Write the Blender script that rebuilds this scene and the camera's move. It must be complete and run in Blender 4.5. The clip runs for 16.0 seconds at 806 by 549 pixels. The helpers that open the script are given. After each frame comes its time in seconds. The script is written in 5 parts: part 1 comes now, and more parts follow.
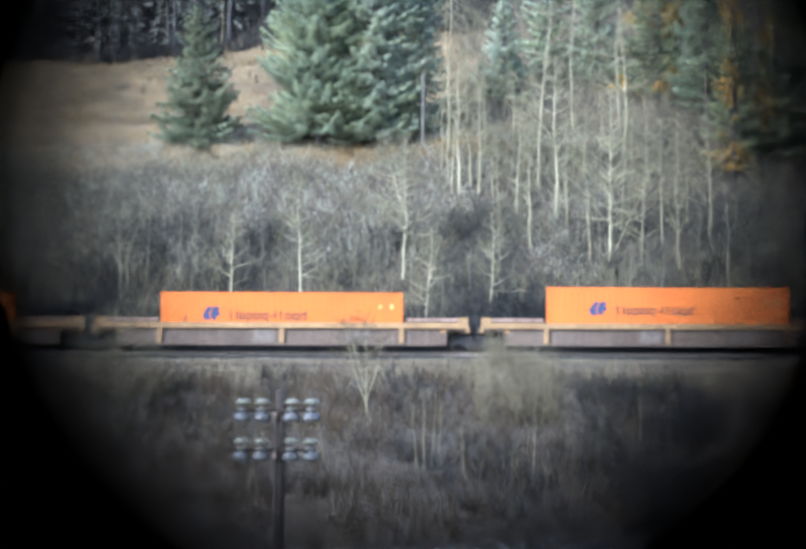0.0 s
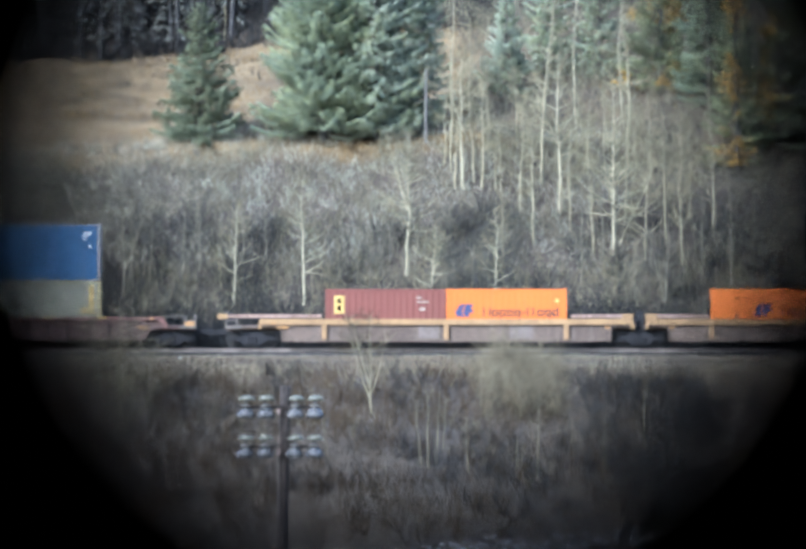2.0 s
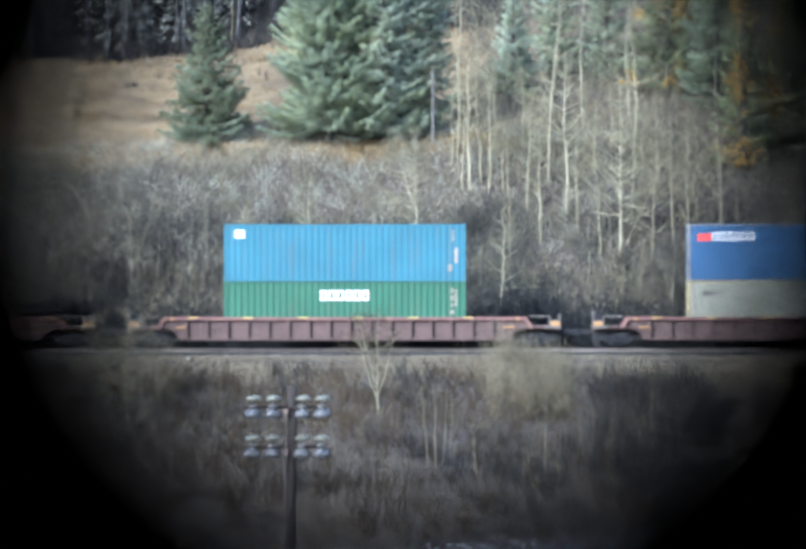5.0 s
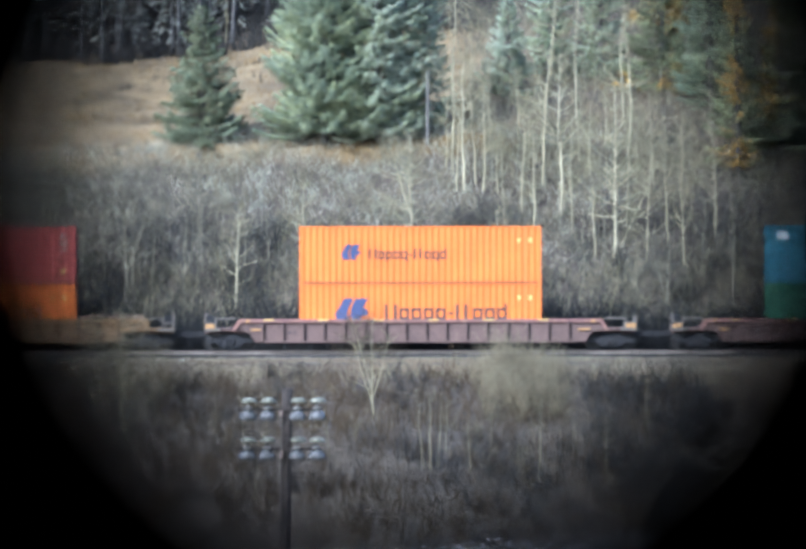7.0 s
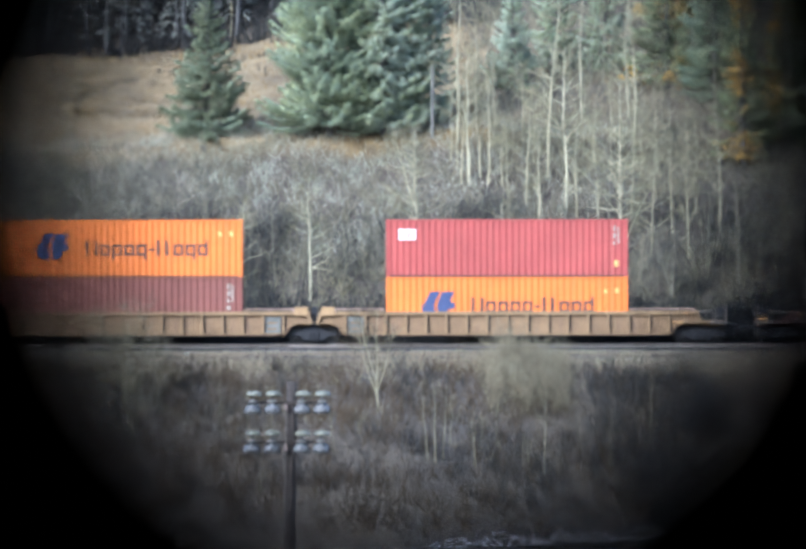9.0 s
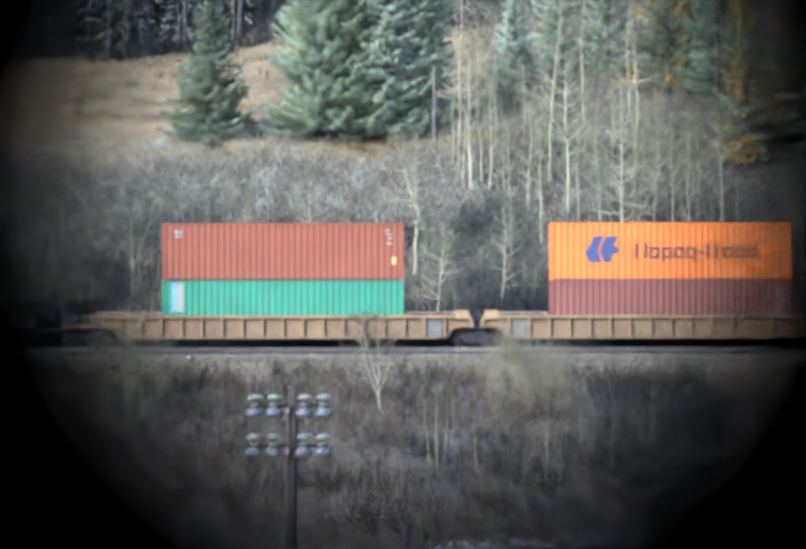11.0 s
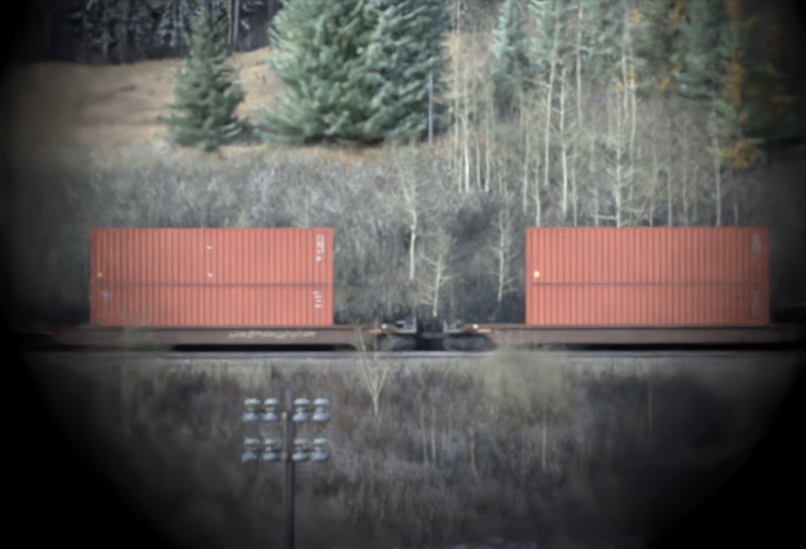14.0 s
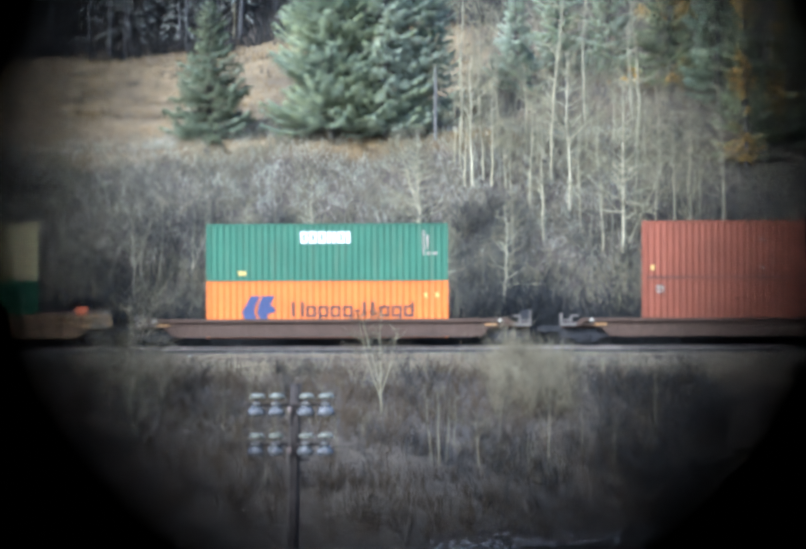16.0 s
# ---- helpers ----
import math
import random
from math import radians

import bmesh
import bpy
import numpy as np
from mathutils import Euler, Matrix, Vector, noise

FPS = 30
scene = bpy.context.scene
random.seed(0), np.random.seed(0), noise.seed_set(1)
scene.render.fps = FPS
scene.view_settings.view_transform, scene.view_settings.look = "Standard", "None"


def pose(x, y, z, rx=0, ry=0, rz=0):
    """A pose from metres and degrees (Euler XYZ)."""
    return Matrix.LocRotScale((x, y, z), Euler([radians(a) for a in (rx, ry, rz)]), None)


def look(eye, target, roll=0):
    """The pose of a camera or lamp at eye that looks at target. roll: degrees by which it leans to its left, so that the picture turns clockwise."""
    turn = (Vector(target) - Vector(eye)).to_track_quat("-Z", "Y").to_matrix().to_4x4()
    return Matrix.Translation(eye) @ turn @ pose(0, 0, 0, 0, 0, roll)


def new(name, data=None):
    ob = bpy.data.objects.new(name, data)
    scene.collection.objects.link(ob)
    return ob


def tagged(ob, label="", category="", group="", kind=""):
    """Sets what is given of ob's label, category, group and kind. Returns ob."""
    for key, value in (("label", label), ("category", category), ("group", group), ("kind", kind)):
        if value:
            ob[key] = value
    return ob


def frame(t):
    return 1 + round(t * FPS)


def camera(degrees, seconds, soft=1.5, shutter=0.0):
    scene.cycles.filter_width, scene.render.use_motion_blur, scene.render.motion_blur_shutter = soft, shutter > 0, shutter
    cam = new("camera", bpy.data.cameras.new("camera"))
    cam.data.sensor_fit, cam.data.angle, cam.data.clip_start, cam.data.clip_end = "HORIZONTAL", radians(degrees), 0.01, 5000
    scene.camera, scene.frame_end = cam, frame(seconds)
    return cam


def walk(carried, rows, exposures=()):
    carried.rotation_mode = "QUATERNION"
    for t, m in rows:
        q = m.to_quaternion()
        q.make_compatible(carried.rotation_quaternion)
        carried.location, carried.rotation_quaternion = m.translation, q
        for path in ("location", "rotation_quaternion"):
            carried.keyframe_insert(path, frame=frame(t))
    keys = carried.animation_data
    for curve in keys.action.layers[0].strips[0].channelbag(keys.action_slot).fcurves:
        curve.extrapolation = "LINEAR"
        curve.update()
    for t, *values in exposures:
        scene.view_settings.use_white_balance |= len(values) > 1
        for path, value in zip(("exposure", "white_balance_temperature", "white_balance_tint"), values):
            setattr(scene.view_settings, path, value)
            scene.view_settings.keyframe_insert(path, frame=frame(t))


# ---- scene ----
# World: the camera stands at the origin of a hillside across a river and looks north (+y)
# through a spotting scope. The train's near side runs in the plane y = 400.
F = 15440.0          # focal length in picture units, for turning angles into metres
FOV = 2 * math.degrees(math.atan(784.0 / F))
cam = camera(FOV, 16.0, soft=3.8, shutter=0.2)

# seconds, drift to the right, drift down, turn (degrees)
PATH = [
    (0.0, -14.0, 2.7, 0.21), (0.5, -9.9, -3.0, 0.20), (1.0, -8.8, -9.6, 0.11), (1.5, -8.0, -9.5, 0.0),
    (2.0, -7.2, -4.6, 0.0), (2.5, -4.4, -0.3, -0.04), (3.0, -10.4, 4.6, -0.01), (3.5, 0.0, 0.0, 0.0),
    (4.0, -11.1, -0.8, 0.02), (4.2, -2.3, -4.6, 0.0), (6.3, 1.1, -3.7, -0.08), (6.5, -5.4, 0.2, -0.1),
    (7.0, -3.5, -0.5, -0.1), (7.5, -3.5, -1.9, -0.08), (8.0, -2.0, -7.1, -0.08), (8.5, 6.1, -15.8, -0.11),
    (9.0, 5.7, -13.6, -0.09), (9.2, 8.5, -10.5, -0.09), (11.3, 8.9, -7.0, -0.07), (11.5, 9.4, -9.1, -0.06),
    (12.0, 8.3, -15.6, -0.13), (12.5, 2.5, -8.5, -0.17), (13.0, 10.2, -3.2, -0.14), (13.5, 4.6, 4.9, -0.13),
    (14.0, 3.3, 2.4, -0.13), (14.5, 12.6, -1.8, -0.16), (15.0, 10.8, -12.4, -0.15), (15.5, 8.3, -15.8, -0.19),
    (16.0, 12.4, -9.5, -0.2),
]
EYE_ROWS = [(t, pose(0, 0, 0, 90 + math.degrees(dy / F), -turn, math.degrees(dx / F))) for t, dx, dy, turn in PATH]
walk(cam, EYE_ROWS, exposures=[(0.0, 1.9, 4940, 8), (16.0, 1.9, 4940, 8)])

# ---- light ----
SUN_FROM = Vector((-0.56, -0.62, 0.58)).normalized()
world = bpy.data.worlds.new("world")
scene.world = world
world.use_nodes = True
wn = world.node_tree.nodes
sky = wn.new("ShaderNodeTexSky")
sky.sky_type = "NISHITA"
sky.sun_disc = False
sky.sun_elevation = math.asin(SUN_FROM.z)
sky.sun_rotation = math.atan2(SUN_FROM.x, SUN_FROM.y)
sky.dust_density = 3.0
world.node_tree.links.new(sky.outputs[0], wn["Background"].inputs[0])
wn["Background"].inputs[1].default_value = 0.15
sun_data = bpy.data.lights.new("sun", "SUN")
sun_data.energy = 2.6
sun_data.angle = radians(2.0)
sun_data.color = (1.0, 0.95, 0.88)
sun = new("sun", sun_data)
sun.matrix_world = look(SUN_FROM * 50, (0, 0, 0))


# ---- materials ----
def material(name, dark, light, scale=3.0, rough=0.8, metal=0.0, bump=0.15, fine=30.0, vary=0.0, island=False, stretch=(1, 1, 1), streak=None, leaf=0.0):
    """Two colours mixed by two scales of noise in the thing's own space, with a little relief."""
    m = bpy.data.materials.new(name)
    m.use_nodes = True
    nt = m.node_tree
    n, l = nt.nodes, nt.links
    b = n["Principled BSDF"]
    b.inputs["Roughness"].default_value = rough
    b.inputs["Metallic"].default_value = metal
    co = n.new("ShaderNodeTexCoord")
    mp = n.new("ShaderNodeMapping")
    mp.inputs["Scale"].default_value = stretch
    l.new(co.outputs["Object"], mp.inputs["Vector"])
    big = n.new("ShaderNodeTexNoise")
    big.inputs["Scale"].default_value = scale
    big.inputs["Detail"].default_value = 4
    small = n.new("ShaderNodeTexNoise")
    small.inputs["Scale"].default_value = fine
    small.inputs["Detail"].default_value = 3
    l.new(mp.outputs[0], big.inputs["Vector"])
    l.new(mp.outputs[0], small.inputs["Vector"])
    mix = n.new("ShaderNodeMath")
    mix.operation = "MULTIPLY_ADD"
    mix.inputs[1].default_value = 0.45
    l.new(small.outputs[0], mix.inputs[0])
    half = n.new("ShaderNodeMath")
    half.operation = "MULTIPLY"
    half.inputs[1].default_value = 0.55
    l.new(big.outputs[0], half.inputs[0])
    l.new(half.outputs[0], mix.inputs[2])
    ramp = n.new("ShaderNodeValToRGB")
    ramp.color_ramp.elements[0].position = 0.36
    ramp.color_ramp.elements[1].position = 0.64
    ramp.color_ramp.elements[0].color = (*dark, 1)
    ramp.color_ramp.elements[1].color = (*light, 1)
    l.new(mix.outputs[0], ramp.inputs[0])
    out = ramp.outputs[0]
    if streak:
        # rust and dirt run down in narrow streaks
        sm = n.new("ShaderNodeMapping")
        sm.inputs["Scale"].default_value = (2.2, 2.2, 0.22)
        l.new(co.outputs["Object"], sm.inputs["Vector"])
        sn = n.new("ShaderNodeTexNoise")
        sn.inputs["Scale"].default_value = 1.6
        sn.inputs["Detail"].default_value = 5
        l.new(sm.outputs[0], sn.inputs["Vector"])
        sr = n.new("ShaderNodeValToRGB")
        sr.color_ramp.elements[0].position = 0.52
        sr.color_ramp.elements[1].position = 0.75
        l.new(sn.outputs[0], sr.inputs[0])
        damp = n.new("ShaderNodeMath")
        damp.operation = "MULTIPLY"
        damp.inputs[1].default_value = streak[3]
        l.new(sr.outputs[0], damp.inputs[0])
        sx = n.new("ShaderNodeMixRGB")
        sx.inputs[2].default_value = (*streak[:3], 1)
        l.new(damp.outputs[0], sx.inputs[0])
        l.new(out, sx.inputs[1])
        out = sx.outputs[0]
    if vary:
        hsv = n.new("ShaderNodeHueSaturation")
        mr = n.new("ShaderNodeMapRange")
        mr.inputs["To Min"].default_value = 1 - vary
        mr.inputs["To Max"].default_value = 1 + vary
        if island:
            g = n.new("ShaderNodeNewGeometry")
            l.new(g.outputs["Random Per Island"], mr.inputs["Value"])
        else:
            g = n.new("ShaderNodeObjectInfo")
            l.new(g.outputs["Random"], mr.inputs["Value"])
        l.new(mr.outputs[0], hsv.inputs["Value"])
        l.new(out, hsv.inputs["Color"])
        out = hsv.outputs[0]
    l.new(out, b.inputs["Base Color"])
    if bump:
        bp = n.new("ShaderNodeBump")
        bp.inputs["Strength"].default_value = bump
        bp.inputs["Distance"].default_value = 0.03
        l.new(small.outputs[0], bp.inputs["Height"])
        l.new(bp.outputs[0], b.inputs["Normal"])
    if island:
        # twigs and needles have little sheen, and thin needles let some light through
        b.inputs["Specular IOR Level"].default_value = 0.28
    if leaf:
        tr = n.new("ShaderNodeBsdfTranslucent")
        mx = n.new("ShaderNodeMixShader")
        mx.inputs[0].default_value = leaf
        l.new(out, tr.inputs["Color"])
        l.new(b.outputs[0], mx.inputs[1])
        l.new(tr.outputs[0], mx.inputs[2])
        l.new(mx.outputs[0], n["Material Output"].inputs["Surface"])
    return m


def paint(name, c, rust=0.25):
    """Weathered container paint: chalky fade, grime and rust streaks."""
    dark = tuple(v * 0.78 for v in c)
    m = material(name, dark, c, 0.5, 0.6, 0.0, 0.05, 9.0, streak=(0.10, 0.055, 0.035, rust))
    m.node_tree.nodes["Principled BSDF"].inputs["Specular IOR Level"].default_value = 0.3
    return m


# darker brush copies: M_DARKBRUSH and M_SHADE carry the shade of hollows as colour
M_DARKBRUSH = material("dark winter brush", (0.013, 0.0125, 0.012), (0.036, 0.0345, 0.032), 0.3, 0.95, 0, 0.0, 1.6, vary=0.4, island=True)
# the shadow band behind the train is put into this near-black brush colour
M_GLOOM = material("brush blackened as in train shadow", (0.008, 0.0085, 0.009), (0.022, 0.0225, 0.0225), 0.3, 0.95, 0, 0.0, 1.6, vary=0.4, island=True)
M_SHADE = material("grey brush with shade in its colour", (0.036, 0.035, 0.031), (0.085, 0.081, 0.068), 0.3, 0.95, 0, 0.0, 1.6, vary=0.35, island=True)
M_ORANGE = paint("orange container paint", (0.445, 0.114, 0.0135), 0.16)
M_MAROON = paint("maroon container paint", (0.125, 0.042, 0.031), 0.2)
M_BLUE = paint("blue container paint", (0.036, 0.09, 0.18), 0.15)
M_SKYBLUE = paint("light blue container paint", (0.033, 0.118, 0.158), 0.3)
M_CREAM = paint("cream container paint", (0.24, 0.24, 0.185), 0.12)
M_BUFF = paint("buff container paint", (0.36, 0.31, 0.16), 0.15)
M_FLAG = paint("orange red marker paint", (0.4, 0.1, 0.04), 0.1)
M_PALEBLUE = paint("pale blue sheen paint", (0.16, 0.25, 0.34), 0.1)
M_GREEN = paint("green container paint", (0.028, 0.094, 0.055), 0.2)
M_TEAL = paint("teal container paint", (0.036, 0.155, 0.088), 0.2)
M_DGREEN = paint("dark green container paint", (0.014, 0.079, 0.036), 0.2)
M_CRIMSON = paint("crimson container paint", (0.225, 0.043, 0.036), 0.2)
M_BRICK = paint("brick red container paint", (0.163, 0.046, 0.022), 0.22)
M_WHITE = material("white lettering paint", (0.48, 0.48, 0.46), (0.6, 0.6, 0.58), 2.0, 0.6)
M_FADED = material("faded white stencil paint", (0.17, 0.14, 0.11), (0.26, 0.22, 0.18), 2.0, 0.7)
M_PALE_PANEL = material("rubbed pale car side", (0.075, 0.06, 0.05), (0.13, 0.108, 0.092), 1.0, 0.85, 0, 0.2, 8.0, streak=(0.08, 0.055, 0.045, 0.4))
M_RUSTBEAM = material("chalky rusted beam paint", (0.12, 0.075, 0.055), (0.24, 0.17, 0.14), 1.2, 0.8, 0, 0.2, 8.0, streak=(0.3, 0.2, 0.08, 0.3))
M_SCRAWL = material("dull ochre paint", (0.085, 0.064, 0.038), (0.15, 0.115, 0.07), 2.0, 0.8)
M_INK = material("dark lettering paint", (0.018, 0.01, 0.01), (0.034, 0.019, 0.018), 2.0, 0.6)
M_LOGO = material("deep blue paint", (0.014, 0.024, 0.07), (0.02, 0.034, 0.1), 2.0, 0.6)
M_REDMARK = material("red marking paint", (0.5, 0.04, 0.03), (0.6, 0.06, 0.05), 2.0, 0.6)
M_YELLOW = material("yellow marking paint", (0.33, 0.23, 0.06), (0.44, 0.31, 0.09), 2.0, 0.6)
M_YELPOST = material("yellowed post paint", (0.2, 0.165, 0.07), (0.32, 0.27, 0.13), 1.5, 0.7, streak=(0.12, 0.07, 0.04, 0.4))
M_GREYPOST = material("worn grey post paint", (0.1, 0.1, 0.1), (0.2, 0.195, 0.185), 1.5, 0.7, streak=(0.12, 0.08, 0.06, 0.4))
M_RUBBED = material("rubbed white reflector", (0.2, 0.19, 0.15), (0.32, 0.3, 0.25), 4.0, 0.6)
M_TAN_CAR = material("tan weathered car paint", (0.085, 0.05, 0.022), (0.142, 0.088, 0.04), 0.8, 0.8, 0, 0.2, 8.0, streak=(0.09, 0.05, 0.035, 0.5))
# the tan of the car sides again, lightened as though sunlit
M_TAN_CHORD = material("tan sill paint with sunlight in its colour", (0.108, 0.067, 0.029), (0.182, 0.117, 0.052), 0.8, 0.75, 0, 0.2, 8.0, streak=(0.09, 0.05, 0.035, 0.35))
M_RAILING = material("worn grey handrail paint", (0.055, 0.047, 0.039), (0.105, 0.09, 0.075), 3.0, 0.6)
M_PLACARD = material("pale grey placard", (0.05, 0.05, 0.043), (0.1, 0.1, 0.086), 3.0, 0.7)
M_YEL_CAR = material("faded yellow car paint", (0.15, 0.092, 0.04), (0.26, 0.165, 0.072), 0.8, 0.75, 0, 0.2, 8.0, streak=(0.12, 0.07, 0.04, 0.4))
M_GREY_CAR = material("grey brown car side", (0.05, 0.036, 0.027), (0.095, 0.069, 0.051), 0.6, 0.85, 0, 0.2, 8.0, streak=(0.16, 0.13, 0.11, 0.4))
M_PLUM_CAR = material("plum brown car paint", (0.053, 0.033, 0.028), (0.086, 0.054, 0.046), 0.8, 0.85, 0, 0.2, 8.0, streak=(0.07, 0.045, 0.04, 0.4))
M_RED_CHORD = material("dull red chord paint", (0.09, 0.045, 0.042), (0.15, 0.075, 0.065), 1.2, 0.8, 0, 0.2, 8.0, streak=(0.4, 0.25, 0.1, 0.3))
M_BROWN_CAR = material("dark brown car paint", (0.03, 0.0165, 0.0095), (0.052, 0.03, 0.0185), 0.7, 0.9, 0, 0.2, 8.0, streak=(0.075, 0.05, 0.036, 0.35))
M_PATCH = material("orange primer patch", (0.2, 0.105, 0.035), (0.3, 0.17, 0.06), 3.0, 0.7)
M_STEEL = material("grimy black steel", (0.006, 0.006, 0.008), (0.014, 0.014, 0.016), 3.0, 0.8, 0.2)
M_SHADE_POST = material("dark brown of rib shade and placard posts", (0.012, 0.008, 0.007), (0.03, 0.02, 0.016), 3.0, 0.9)
M_WHEEL = material("dark wheel steel", (0.009, 0.009, 0.009), (0.022, 0.02, 0.019), 4.0, 0.6, 0.4)
M_RAIL = material("worn rail steel", (0.11, 0.09, 0.075), (0.19, 0.165, 0.145), 2.0, 0.5, 0.4)
M_TIE = material("creosoted tie wood", (0.03, 0.024, 0.02), (0.07, 0.055, 0.045), 3.0, 0.9, stretch=(1, 4, 1))
M_BALLAST = material("grey ballast stone", (0.048, 0.042, 0.035), (0.1, 0.09, 0.077), 1.5, 0.95, 0, 0.6, 14.0, vary=0.35, island=True)
M_BEDSHADE = material("ballast darkened as rail shadow", (0.009, 0.008, 0.007), (0.024, 0.021, 0.018), 2.0, 0.95, 0, 0.6, 14.0)
M_POLE = material("dark weathered pole wood", (0.012, 0.0085, 0.0065), (0.026, 0.0185, 0.0145), 6.0, 0.9, 0, 0.4, 40.0, stretch=(4, 4, 0.4))
M_POLE2 = material("grey weathered pole wood", (0.06, 0.057, 0.05), (0.115, 0.11, 0.1), 6.0, 0.9, 0, 0.4, 40.0, stretch=(4, 4, 0.4))
M_PORCELAIN = material("pale glazed porcelain", (0.06, 0.06, 0.042), (0.115, 0.115, 0.082), 6.0, 0.5, 0, 0.0)
M_BOX = material("faded pink junction box", (0.09, 0.066, 0.055), (0.15, 0.11, 0.095), 4.0, 0.7)
M_GLASS = bpy.data.materials.new("aqua insulator glass")
M_GLASS.use_nodes = True
_b = M_GLASS.node_tree.nodes["Principled BSDF"]
_b.inputs["Base Color"].default_value = (0.11, 0.11, 0.11, 1)
_b.inputs["Roughness"].default_value = 0.17
_b.inputs["IOR"].default_value = 1.5
_b.inputs["Transmission Weight"].default_value = 0.4
# one alder bark in three brightnesses; light and shade are in the dim and whitish copies
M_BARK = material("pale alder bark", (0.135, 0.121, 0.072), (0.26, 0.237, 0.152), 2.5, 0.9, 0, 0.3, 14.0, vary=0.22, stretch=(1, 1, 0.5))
M_DIMBARK = material("shaded olive alder bark", (0.075, 0.068, 0.045), (0.15, 0.137, 0.093), 2.5, 0.9, 0, 0.3, 14.0, vary=0.25, stretch=(1, 1, 0.5))
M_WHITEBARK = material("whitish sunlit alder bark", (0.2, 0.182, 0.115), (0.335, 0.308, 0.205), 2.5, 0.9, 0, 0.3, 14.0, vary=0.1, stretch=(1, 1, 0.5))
M_TWIG = material("pale grey twigs", (0.118, 0.105, 0.06), (0.225, 0.203, 0.12), 2.0, 0.95, 0, 0.0, 8.0, vary=0.25, island=True)
M_BRUSH = material("grey winter brush", (0.09, 0.082, 0.052), (0.182, 0.166, 0.112), 0.16, 0.95, 0, 0.0, 1.6, vary=0.3, island=True)
M_THICKET = material("brown winter thicket", (0.026, 0.0178, 0.01), (0.06, 0.042, 0.023), 0.3, 0.95, 0, 0.0, 1.4, vary=0.4, island=True)
M_PALEBUSH = material("straw coloured twigs", (0.09, 0.076, 0.047), (0.165, 0.142, 0.091), 0.5, 0.95, 0, 0.0, 2.0, vary=0.3, island=True)
M_DRYGRASS = material("dry tan grass", (0.085, 0.057, 0.024), (0.175, 0.121, 0.053), 0.25, 0.95, 0, 0.0, 2.0, vary=0.35, island=True)
M_BANKGRASS = material("dull green bank grass", (0.088, 0.086, 0.05), (0.168, 0.16, 0.097), 0.4, 0.95, 0, 0.0, 2.0, vary=0.35, island=True)
# needle colours are raised to stand in for haze, most of all M_NEEDLE_PALE
M_NEEDLE = material("blue green fir needles", (0.145, 0.182, 0.12), (0.265, 0.315, 0.22), 0.7, 0.8, 0, 0.0, 3.0, vary=0.16, island=True, leaf=0.2)
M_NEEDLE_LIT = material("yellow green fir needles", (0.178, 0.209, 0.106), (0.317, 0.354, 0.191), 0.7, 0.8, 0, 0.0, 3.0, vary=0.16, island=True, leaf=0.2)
M_NEEDLE_PALE = material("grey green fir needles paled by haze", (0.28, 0.323, 0.232), (0.435, 0.482, 0.365), 0.7, 0.8, 0, 0.0, 3.0, vary=0.16, island=True, leaf=0.2)
M_NEEDLE_MID = material("deep green fir needles", (0.103, 0.119, 0.065), (0.195, 0.216, 0.127), 0.7, 0.85, 0, 0.0, 3.0, vary=0.16, island=True, leaf=0.2)
# shadow-dark copies of the container paints for their bottom rails
M_DKORANGE = material("orange rail paint darkened as seam shadow", (0.11, 0.034, 0.009), (0.19, 0.058, 0.015), 1.0, 0.8)
M_DKRED = material("dark red rail paint darkened as seam shadow", (0.04, 0.014, 0.011), (0.075, 0.027, 0.02), 1.0, 0.8)
# far wood: shade is in the trunk colour, haze in the paler needle colour
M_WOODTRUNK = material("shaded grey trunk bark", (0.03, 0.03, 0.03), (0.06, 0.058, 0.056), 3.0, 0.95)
M_NEEDLE_FAR = material("fir needles greyed by haze in the colour", (0.112, 0.116, 0.1), (0.175, 0.182, 0.16), 0.7, 0.9, 0, 0.0, 3.0, vary=0.4, island=True)
M_SAPLING = material("dull sapling bark", (0.08, 0.07, 0.043), (0.155, 0.138, 0.09), 2.5, 0.9, 0, 0.3, 14.0, vary=0.3)
# haze over the upper slope is mixed into this brush colour
M_HAZEBRUSH = material("grey brush paled by haze", (0.203, 0.195, 0.15), (0.303, 0.292, 0.23), 0.2, 0.95, 0, 0.0, 1.6, vary=0.22, island=True)
M_OCHRE = material("ochre dead needles", (0.3, 0.185, 0.04), (0.46, 0.3, 0.085), 0.7, 0.85, 0, 0.0, 3.0, vary=0.4, island=True)
M_FIRBARK = material("dark fir bark", (0.04, 0.037, 0.032), (0.085, 0.08, 0.07), 3.0, 0.95)
M_WATER = material("slow river water", (0.02, 0.026, 0.028), (0.05, 0.06, 0.06), 0.2, 0.08, 0, 0.4, 1.5, stretch=(0.3, 1, 1))
M_STONE = material("wet shore stone", (0.15, 0.147, 0.155), (0.34, 0.335, 0.35), 2.0, 0.7, 0, 0.3, 9.0, vary=0.4, island=True)
M_PALESTONE = material("pale weathered stone", (0.22, 0.21, 0.19), (0.36, 0.35, 0.32), 4.0, 0.9, 0, 0.4, 20.0)
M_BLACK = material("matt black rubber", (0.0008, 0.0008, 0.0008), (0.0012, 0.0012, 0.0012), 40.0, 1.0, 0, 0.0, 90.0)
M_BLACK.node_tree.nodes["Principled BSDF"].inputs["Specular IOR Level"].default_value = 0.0


